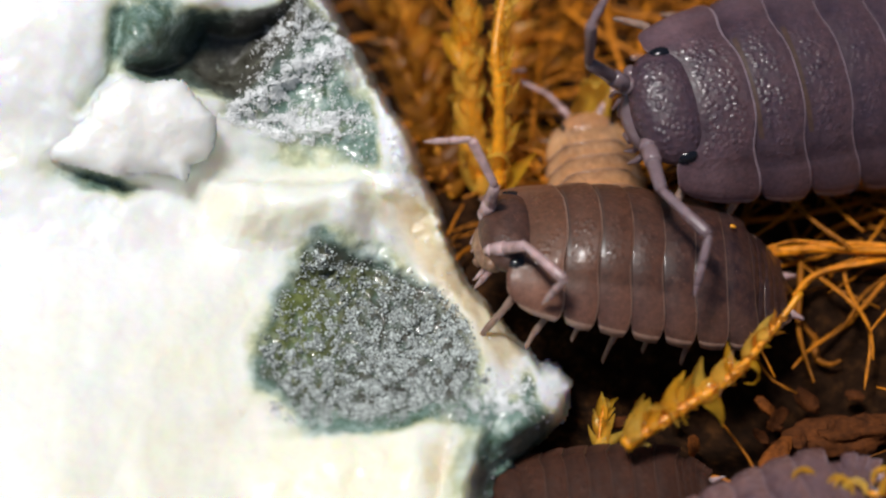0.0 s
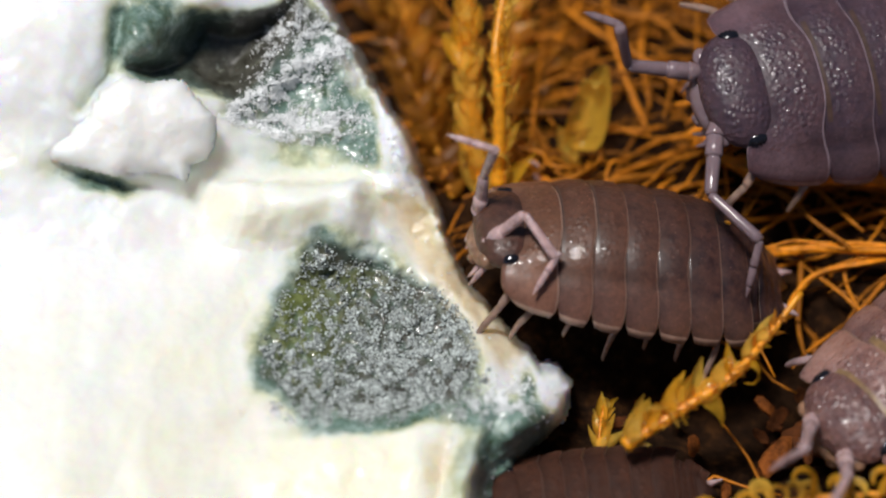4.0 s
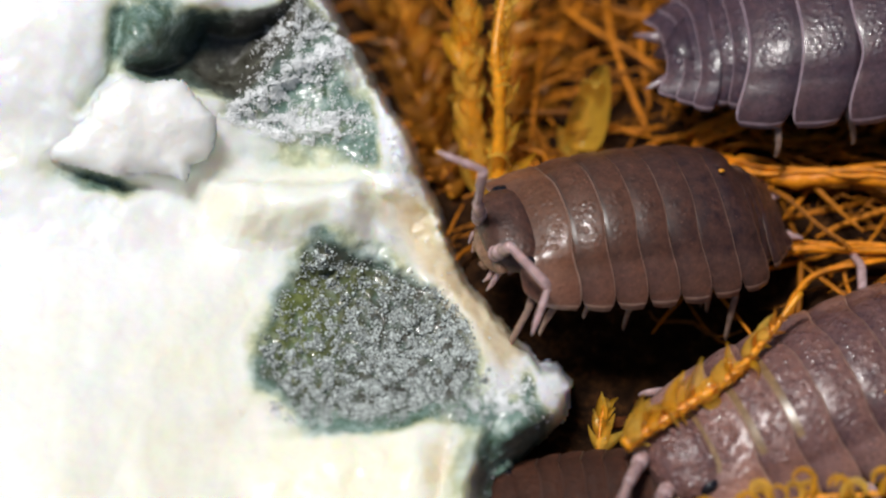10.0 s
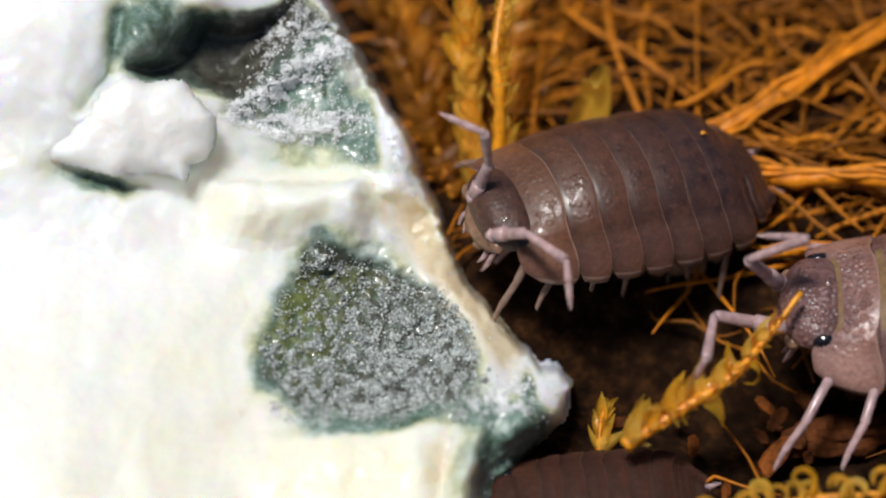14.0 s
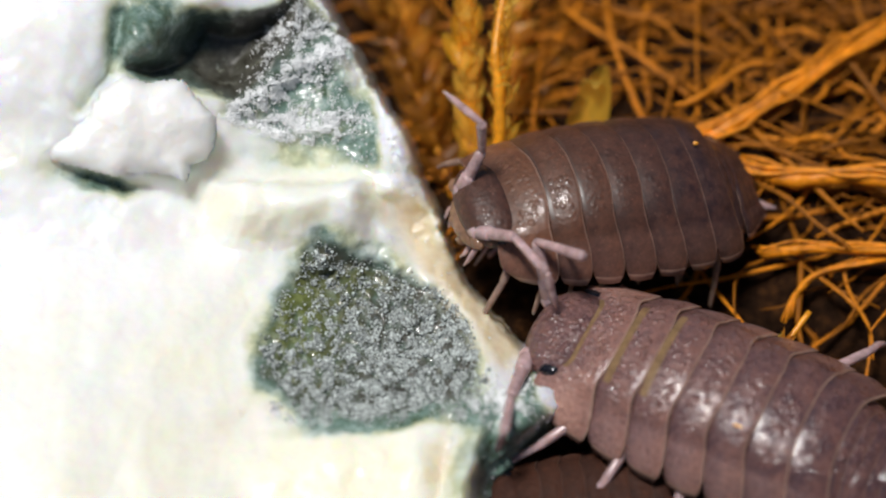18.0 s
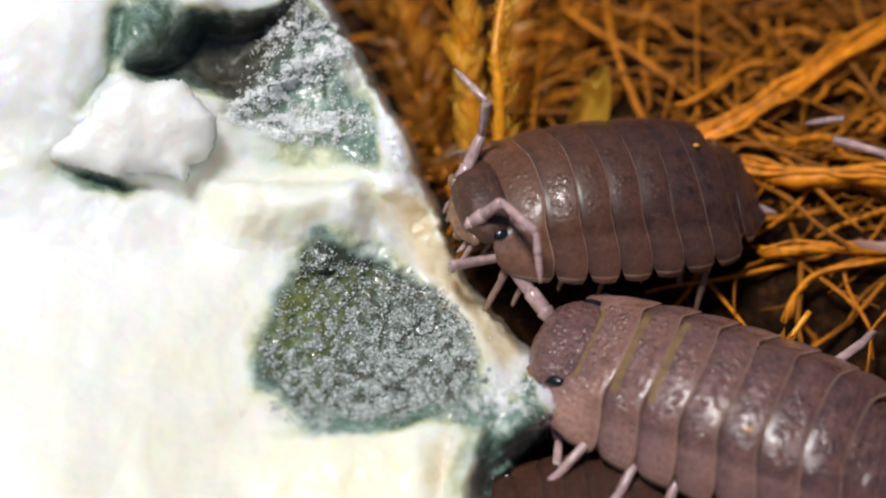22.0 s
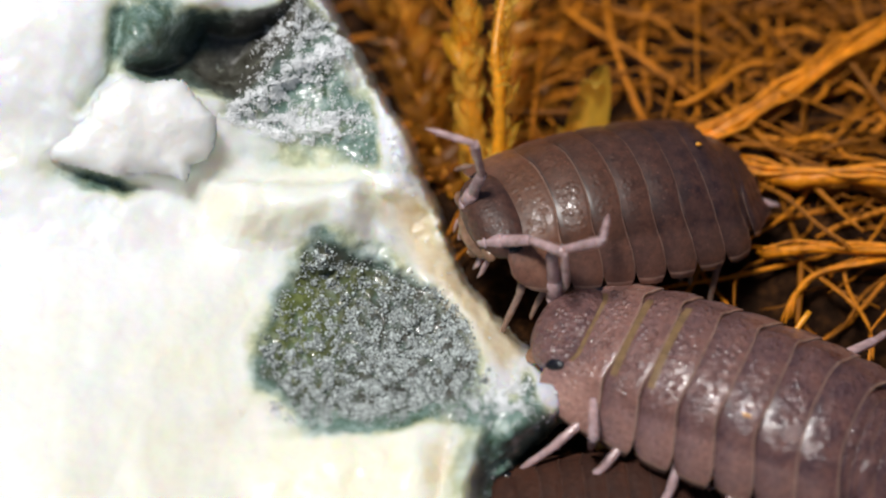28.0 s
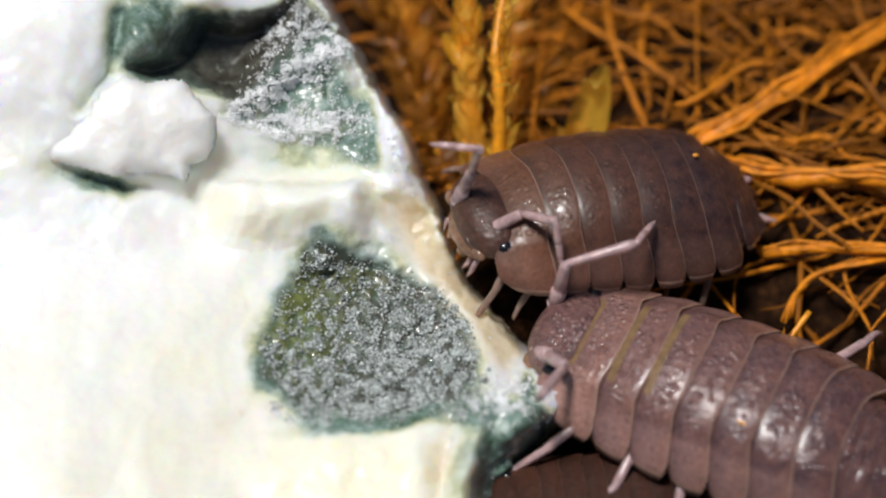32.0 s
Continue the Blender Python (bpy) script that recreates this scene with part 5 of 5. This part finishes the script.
    track(MAIN["left"][0], [(0, 6.12, 0.84, 1.65, -2.6, -50, 124.3), (1, 6.12, 0.84, 1.65, -4, -61.4, 109.8), (2, 6.12, 0.84, 1.65, -1.4, -67.1, 164.7), (3, 6.12, 0.84, 1.65, 4.4, -75, 175.9), (5.5, 6.12, 0.84, 1.65, -2.1, -42.4, 159.1), (6, 6.12, 0.84, 1.65, -8.3, -56, 136), (7, 6.12, 0.84, 1.65, -4, -42.8, 153.8), (8, 6.12, 0.84, 1.65, -6.1, -35.6, 127.5), (9, 6.12, 0.84, 1.65, -9.7, -52.6, 88.2), (10, 6.12, 0.84, 1.65, -11, -58.2, 83.5), (11, 6.12, 0.84, 1.65, -8.6, -51, 122.8), (12, 6.12, 0.84, 1.65, -9.4, -50.6, 88.2), (13, 6.12, 0.84, 1.65, -8, -43.2, 81.4), (14, 6.12, 0.84, 1.65, -8.9, -48.5, 107.8), (17, 6.12, 0.84, 1.65, -11.1, -59.5, 119.7), (18, 6.12, 0.84, 1.65, -7.2, -39.4, 117.7), (19, 6.12, 0.84, 1.65, -10.9, -57.9, 115.3), (20, 6.12, 0.84, 1.65, -6.7, -60.8, 153), (21, 6.12, 0.84, 1.65, -13.1, -66.4, 132.2), (22, 6.12, 0.84, 1.65, -12.7, -67, 136.9), (23, 6.12, 0.84, 1.65, -10.4, -65.5, 143.7), (24, 6.12, 0.84, 1.65, -3.7, -50.4, 159.9), (25, 6.12, 0.84, 1.65, 1.1, -27.1, -171.5), (28, 6.12, 0.84, 1.65, -6.3, -39.3, 130.1), (29, 6.12, 0.84, 1.65, -5.9, -36.2, 130.7), (30, 6.12, 0.84, 1.65, -6.8, -43.4, 129.8), (31, 6.12, 0.84, 1.65, -1.9, -18.3, 162.7), (32, 6.12, 0.84, 1.65, -1.3, -43.1, 171.9)])
    track(MAIN["left"][1], [(0, 2.43, 0.00, 0.00, 0, 47, 14), (1, 2.43, 0.00, 0.00, 0, 57, 80), (2, 2.43, 0.00, 0.00, -0, 53, -57), (3, 2.43, 0.00, 0.00, 0, 49, -103), (5.5, 2.43, 0.00, 0.00, -0, 40, -30), (6, 2.43, 0.00, 0.00, 0, 56, 46), (7, 2.43, 0.00, 0.00, -0, 45, -19), (8, 2.43, 0.00, 0.00, -0, 39, -9), (9, 2.43, 0.00, 0.00, 0, 22, 6), (10, 2.43, 0.00, 0.00, 0, 39, 83), (11, 2.43, 0.00, 0.00, -0, 35, -10), (12, 2.43, 0.00, 0.00, 0, 28, 34), (13, 2.43, 0.00, 0.00, 0, 11, 38), (14, 2.43, 0.00, 0.00, 0, 35, 11), (17, 2.43, 0.00, 0.00, 0, 46, 1), (18, 2.43, 0.00, 0.00, -0, 34, -8), (19, 2.43, 0.00, 0.00, 0, 43, 24), (20, 2.43, 0.00, 0.00, -0, 30, -65), (21, 2.43, 0.00, 0.00, -0, 57, -19), (22, 2.43, 0.00, 0.00, -0, 52, -27), (23, 2.43, 0.00, 0.00, -0, 52, -34), (24, 2.43, 0.00, 0.00, -0, 25, -49), (25, 2.43, 0.00, 0.00, -0, -8, -69), (28, 2.43, 0.00, 0.00, -0, 4, -21), (29, 2.43, 0.00, 0.00, -0, -4, -29), (30, 2.43, 0.00, 0.00, -0, 10, -7), (31, 2.43, 0.00, 0.00, -0, -16, -45), (32, 2.43, 0.00, 0.00, -0, -11, -45)])
    track(MAIN["left"][2], [(0, 3.84, 0.34, -1.53, 0, 26, -179), (1, 2.64, 1.13, -1.77, 0, 60, -136), (2, 3.12, -1.07, -1.68, 0, 34, -137), (3, 2.11, -1.34, -1.60, 0, -21, -148), (5.5, 3.84, -0.82, -1.34, 0, 50, -105), (6, 3.26, 0.85, -1.75, -119, 77, -119), (7, 3.86, -0.48, -1.48, 0, 54, -106), (8, 4.05, -0.27, -1.33, 0, 37, -118), (9, 4.38, 0.21, -0.79, 0, 35, 155), (10, 2.63, 1.62, -1.34, -141, 75, -141), (11, 4.13, -0.31, -1.22, 0, 58, -110), (12, 3.98, 1.03, -1.00, -100, 83, -100), (13, 4.06, 1.29, -0.40, 0, 71, 47), (14, 4.14, 0.33, -1.20, -81, 78, -81), (17, 3.90, 0.03, -1.51, 0, 59, -123), (18, 4.17, -0.24, -1.18, 0, 66, 137), (19, 3.83, 0.63, -1.45, 0, 54, 154), (20, 3.19, -1.66, -1.06, 0, 5, -177), (21, 3.52, -0.38, -1.77, 0, 28, 158), (22, 3.58, -0.58, -1.68, 0, 57, -126), (23, 3.53, -0.73, -1.65, 0, 62, -143), (24, 3.69, -1.44, -0.91, 0, 46, -110), (25, 3.18, -1.96, 0.28, 0, 41, -100), (28, 4.40, -0.76, -0.16, 0, 66, 165), (29, 4.27, -1.03, 0.16, 0, 61, 154), (30, 4.50, -0.26, -0.37, 109, 73, 110), (31, 3.88, -1.43, 0.57, 15, 79, 15), (32, 3.89, -1.47, 0.42, 0, 52, -132)])
    track(GREY["right"][0], [(0, 7.65, -1.03, 1.90, 28.1, -34.9, -21.1), (2, 7.65, -1.03, 1.90, 22.8, -14.3, -1.4), (3, 7.65, -1.03, 1.90, 19.1, 13.5, -29.1), (6, 7.65, -1.03, 1.90, 21.8, -31.2, 26.7), (32, 7.65, -1.03, 1.90, 0, -19, 40)])
    track(GREY["right"][1], [(0, 3.04, 0.00, 0.00, 0, -37, 4), (2, 3.04, 0.00, 0.00, -0, -49, -0), (3, 3.04, 0.00, 0.00, 0, -71, 28), (6, 3.04, 0.00, 0.00, -0, -46, -13), (32, 3.04, 0.00, 0.00, -0, -46, -13)])
    track(GREY["right"][2], [(0, 5.15, 0.15, 1.57, 0, -18, -127), (2, 4.76, -0.00, 2.00, 0, 29, -144), (3, 3.78, 0.39, 2.50, -0, 38, -32), (6, 4.82, -0.40, 1.90, 0, 14, -157), (32, 4.82, -0.40, 1.90, 0, 14, -157)])
    track(GREY["left"][0], [(0, 7.65, 1.03, 1.90, 6.9, -33.9, 72.3), (1, 7.65, 1.03, 1.90, 3.2, 14, 83.6), (2, 7.65, 1.03, 1.90, 11.2, -12.1, 59.7), (3, 7.65, 1.03, 1.90, 8.6, -2.4, 68.4), (5.5, 7.65, 1.03, 1.90, 10.1, -26.6, 63.3), (6, 7.65, 1.03, 1.90, 16.6, -41.5, 48.1), (6.5, 7.65, 1.03, 1.90, 18.4, -18.6, 8.6), (8, 7.65, 1.03, 1.90, 76, -80, 105), (32, 7.65, 1.03, 1.90, 76, -80, 105)])
    track(GREY["left"][1], [(0, 3.04, 0.00, 0.00, 0, 8, 36), (1, 3.04, 0.00, 0.00, 0, -20, 54), (2, 3.04, 0.00, 0.00, 0, -3, 49), (3, 3.04, 0.00, 0.00, 0, -4, 53), (5.5, 3.04, 0.00, 0.00, 0, -9, 44), (6, 3.04, 0.00, 0.00, 0, -3, 55), (6.5, 3.04, 0.00, 0.00, 0, 23, 117), (8, 3.04, 0.00, 0.00, 0, 17, 25), (32, 3.04, 0.00, 0.00, 0, 17, 25)])
    track(GREY["left"][2], [(0, 5.14, 1.55, -0.38, -0, 51, -18), (1, 4.50, 2.00, 0.91, -0, 1, -6), (2, 4.77, 1.99, 0.12, 0, 33, 1), (3, 4.62, 2.10, 0.17, -0, 44, -4), (5.5, 4.93, 1.80, 0.40, 0, 44, 9), (6, 4.54, 2.17, 0.16, -0, 65, -8), (6.5, 1.95, 2.18, -1.03, 0, 58, 104), (8, 5.33, 1.05, -0.78, 0, -19, 141), (32, 5.33, 1.05, -0.78, 0, -19, 141)])
    track(TAUPE["right"][0], [(0, 7.65, -0.94, 1.75, 0, -51, 41), (3, 7.65, -0.94, 1.75, 0, -51, 41), (13, 7.65, -0.94, 1.75, 0, -30, 50), (14, 7.65, -0.94, 1.75, 0, -56, 17), (14.5, 7.65, -0.94, 1.75, -0, -34, -73), (16.5, 7.65, -0.94, 1.75, -0, -60, -65), (17, 7.65, -0.94, 1.75, -0, -65, -45), (18, 7.65, -0.94, 1.75, -0, -63, -38), (19, 7.65, -0.94, 1.75, -0, -67, -76), (20, 7.65, -0.94, 1.75, -100, -72, -79), (21, 7.65, -0.94, 1.75, -0, -71, -51), (22, 7.65, -0.94, 1.75, -0, -27, -24), (23, 7.65, -0.94, 1.75, -0, -35, -65), (24, 7.65, -0.94, 1.75, -129, -74, -50), (25, 7.65, -0.94, 1.75, -167, -78, -13), (28, 7.65, -0.94, 1.75, -148, -83, -32), (29, 7.65, -0.94, 1.75, -139, -86, -41), (30, 7.65, -0.94, 1.75, 124, -86, 56), (31, 7.65, -0.94, 1.75, 143, -85, 37), (32, 7.65, -0.94, 1.75, -25, -83, -156)])
    track(TAUPE["right"][1], [(0, 3.19, 0.00, 0.00, 0, 6, 0), (3, 3.19, 0.00, 0.00, 0, 6, 0), (13, 3.19, 0.00, 0.00, 0, -3, 11), (14, 3.19, 0.00, 0.00, 109, -72, 70), (14.5, 3.19, 0.00, 0.00, 0, -56, 14), (16.5, 3.19, 0.00, 0.00, 0, -40, 24), (17, 3.19, 0.00, 0.00, 0, -38, 14), (18, 3.19, 0.00, 0.00, -104, -72, -76), (19, 3.19, 0.00, 0.00, -0, -28, -55), (20, 3.19, 0.00, 0.00, -0, 50, -58), (21, 3.19, 0.00, 0.00, -0, -39, -51), (22, 3.19, 0.00, 0.00, 0, -21, 68), (23, 3.19, 0.00, 0.00, 0, 0, 17), (24, 3.19, 0.00, 0.00, -0, 50, -16), (25, 3.19, 0.00, 0.00, 0, 58, 8), (28, 3.19, 0.00, 0.00, -0, 52, -4), (29, 3.19, 0.00, 0.00, -0, 51, -10), (30, 3.19, 0.00, 0.00, 0, 48, 74), (31, 3.19, 0.00, 0.00, 0, 53, 56), (32, 3.19, 0.00, 0.00, 0, 48, 61)])
    track(TAUPE["right"][2], [(0, 5.95, 0.00, -0.31, 0, 30, -146), (3, 5.95, 0.00, -0.31, 0, 30, -146), (13, 5.91, 0.52, 0.14, 0, 59, -174), (14, 3.48, 0.79, 2.64, 0, 51, -102), (14.5, 4.71, 0.38, 2.29, -0, 55, -68), (16.5, 5.13, 0.87, 1.78, 0, 56, 166), (17, 5.32, 0.54, 1.69, 0, 56, -174), (18, 3.41, -0.84, 2.63, 0, 70, -173), (19, 4.57, -2.01, 1.32, 0, 66, 148), (20, 4.14, -1.49, -2.14, 0, -21, 143), (21, 4.55, -1.66, 1.76, 167, 80, 168), (22, 4.14, 2.40, 1.01, 0, 69, -103), (23, 5.84, 0.80, -0.01, 0, 68, -146), (24, 4.92, -0.49, -2.11, 0, -26, 109), (25, 4.66, 0.21, -2.34, 0, -21, 120), (28, 4.88, -0.13, -2.20, 0, -16, 115), (29, 4.92, -0.30, -2.15, 0, -20, 135), (30, 3.71, 1.79, -2.06, 0, 2, 123), (31, 4.13, 1.39, -2.21, 0, -13, 111), (32, 4.11, 1.62, -2.06, 0, 1, 118)])
    track(TAUPE["left"][0], [(0, 7.65, 0.94, 1.75, 0, -43, 48), (3, 7.65, 0.94, 1.75, 0, -43, 48), (13, 7.65, 0.94, 1.75, 0, -45, 51), (14, 7.65, 0.94, 1.75, 0, -22, 4), (14.5, 7.65, 0.94, 1.75, 0, -45, 75), (16.5, 7.65, 0.94, 1.75, 0, -22, 80), (17, 7.65, 0.94, 1.75, 0, -23, 88), (18, 7.65, 0.94, 1.75, 0, -19, 100), (19, 7.65, 0.94, 1.75, 0, 32, 107), (20, 7.65, 0.94, 1.75, 0, 31, 115), (21, 7.65, 0.94, 1.75, 0, 31, 102), (22, 7.65, 0.94, 1.75, 0, 29, 132), (23, 7.65, 0.94, 1.75, 0, -4, 138), (24, 7.65, 0.94, 1.75, 0, -13, 165), (25, 7.65, 0.94, 1.75, 0, -22, 157), (28, 7.65, 0.94, 1.75, 0, -5, 156), (29, 7.65, 0.94, 1.75, 0, -11, 157), (30, 7.65, 0.94, 1.75, 0, -34, 145), (31, 7.65, 0.94, 1.75, 0, -37, 140), (32, 7.65, 0.94, 1.75, 0, -40, 142)])
    track(TAUPE["left"][1], [(0, 3.19, 0.00, 0.00, -0, 12, -15), (3, 3.19, 0.00, 0.00, -0, 12, -15), (13, 3.19, 0.00, 0.00, 0, 9, 4), (14, 3.19, 0.00, 0.00, 0, -12, 70), (14.5, 3.19, 0.00, 0.00, 0, 29, 2), (16.5, 3.19, 0.00, 0.00, -0, -23, -4), (17, 3.19, 0.00, 0.00, -0, -21, -7), (18, 3.19, 0.00, 0.00, 0, -11, 8), (19, 3.19, 0.00, 0.00, -0, -25, -23), (20, 3.19, 0.00, 0.00, -0, -47, -13), (21, 3.19, 0.00, 0.00, 0, -31, 45), (22, 3.19, 0.00, 0.00, -0, -32, -29), (23, 3.19, 0.00, 0.00, -0, -4, -36), (24, 3.19, 0.00, 0.00, -0, -1, -51), (25, 3.19, 0.00, 0.00, -0, 1, -43), (28, 3.19, 0.00, 0.00, -0, -13, -43), (29, 3.19, 0.00, 0.00, -0, -1, -46), (30, 3.19, 0.00, 0.00, -0, 6, -41), (31, 3.19, 0.00, 0.00, -0, 8, -34), (32, 3.19, 0.00, 0.00, -0, -3, -41)])
    track(TAUPE["left"][2], [(0, 5.81, -0.70, -0.59, 0, 44, -148), (3, 5.81, -0.70, -0.59, 0, 44, -148), (13, 5.92, 0.21, -0.44, 0, 42, -167), (14, 4.13, 2.55, 0.57, 146, 84, 146), (14.5, 5.63, 0.07, -1.33, 0, 34, -170), (16.5, 5.73, -0.18, 1.10, 0, 38, -142), (17, 5.76, -0.33, 0.99, 0, 36, -144), (18, 5.89, 0.37, 0.52, 0, 59, -163), (19, 5.49, -0.99, 1.18, -0, 34, -38), (20, 5.02, -0.44, 2.03, -0, 64, -61), (21, 4.86, 1.67, 1.45, 35, 84, 34), (22, 5.25, -1.14, 1.47, -48, 82, -47), (23, 5.42, -1.63, 0.19, 0, 63, 159), (24, 4.95, -2.14, 0.04, 0, 57, 140), (25, 5.22, -1.89, -0.06, 0, 56, 162), (28, 5.15, -1.85, 0.65, 0, 64, 145), (29, 5.12, -1.99, 0.06, 0, 57, 149), (30, 5.27, -1.82, -0.28, 0, 31, 164), (31, 5.48, -1.52, -0.38, 0, 27, 168), (32, 5.28, -1.81, 0.12, 0, 23, 170)])
    track(PINK["left"][0], [(0, 6.21, 0.77, 1.50, -0, 6, -1), (21, 6.21, 0.77, 1.50, -0, 6, -1), (22, 6.21, 0.77, 1.50, 0, -25, 15), (22.6, 6.21, 0.77, 1.50, -0, -13, -7), (22.8, 6.21, 0.77, 1.50, 0, -41, 43), (23, 6.21, 0.77, 1.50, 0, -54, -163), (23.3, 6.21, 0.77, 1.50, 0, 40, 61), (24, 6.21, 0.77, 1.50, 0, 40, 56), (25, 6.21, 0.77, 1.50, 0, 37, 15), (32, 6.21, 0.77, 1.50, 0, 37, 15)])
    track(PINK["left"][1], [(0, 2.47, 0.00, 0.00, 0, -25, 65), (21, 2.47, 0.00, 0.00, 0, -25, 65), (22, 2.47, 0.00, 0.00, 0, -12, 17), (22.6, 2.47, 0.00, 0.00, -0, -22, -11), (22.8, 2.47, 0.00, 0.00, 0, -44, -91), (23, 2.47, 0.00, 0.00, -0, -3, -45), (23.3, 2.47, 0.00, 0.00, -0, -1, -3), (24, 2.47, 0.00, 0.00, -0, -1, -3), (25, 2.47, 0.00, 0.00, -0, -1, -2), (32, 2.47, 0.00, 0.00, -0, -1, -2)])
    track(PINK["left"][2], [(0, 3.30, 1.76, 0.90, 0, 72, 92), (21, 3.30, 1.76, 0.90, 0, 72, 92), (22, 4.47, 0.62, 0.46, 0, 39, -108), (22.6, 4.43, -0.38, 0.79, -0, 13, -52), (22.8, 2.44, -1.55, 1.48, 0, -56, -97), (23, 3.98, -1.52, 0.12, 0, 71, -138), (23.3, 4.61, -0.13, 0.03, -0, -1, -5), (24, 4.61, -0.11, 0.02, -0, -1, -11), (25, 4.61, -0.06, 0.05, -0, -5, -10), (32, 4.61, -0.06, 0.05, -0, -5, -10)])
    track(MAIN["head"], [(0, 5.27, 0.00, 1.91, 0, 12, 0), (9, 5.27, 0.00, 1.91, 0, 12, 0), (27, 5.27, 0.00, 1.91, 0, 12, 0), (29, 5.27, 0.00, 1.91, 0, 22, 5), (31, 5.27, 0.00, 1.91, 0, 24, 10), (32, 5.27, 0.00, 1.91, 0, 15, 5)])
    track(PUSHED, [(0, 0, 0, 0, 0, 0, 0), (14.6, 0, 0, 0, 0, 0, 0), (16.2, 0.5, 0.4, -1.9, 0, 0, 0), (32, 0.5, 0.4, -1.9, 0, 0, 0)])
    track(CURLY, [(0, 0, 0, 0, 0, 0, 0), (14.6, 0, 0, 0, 0, 0, 0), (16.2, 0, 0.4, -3.2, 0, 0, 0), (32, 0, 0.4, -3.2, 0, 0, 0)])
    step_legs(MAIN, [0, 1, 2, 3, 4.5, 6, 7, 8, 9, 10, 11, 12, 13, 14, 15.5, 17, 18, 19, 20, 21, 22, 23, 24, 25, 26.5, 28, 29, 30, 31, 32], 9, 2.1, 1)
    step_legs(TAUPE, [0, 2.5, 3, 3.5, 4.5, 5.5, 7, 9, 11, 12, 13, 13.5, 14, 14.5, 15.5, 16.5, 18, 20, 22, 24, 26.5, 28, 30, 32], 8, 2.3, 2)
    step_legs(GREY, [0, 1, 2, 3, 4, 5, 6, 6.5, 7, 7.5, 8, 8.5, 9, 9.5, 10, 10.5, 11, 32], 10, 3.1, 3)
    step_legs(DIM, [0, 2, 4, 6, 8, 10, 12, 14, 16, 32], 8, 1.4, 4)


motions()
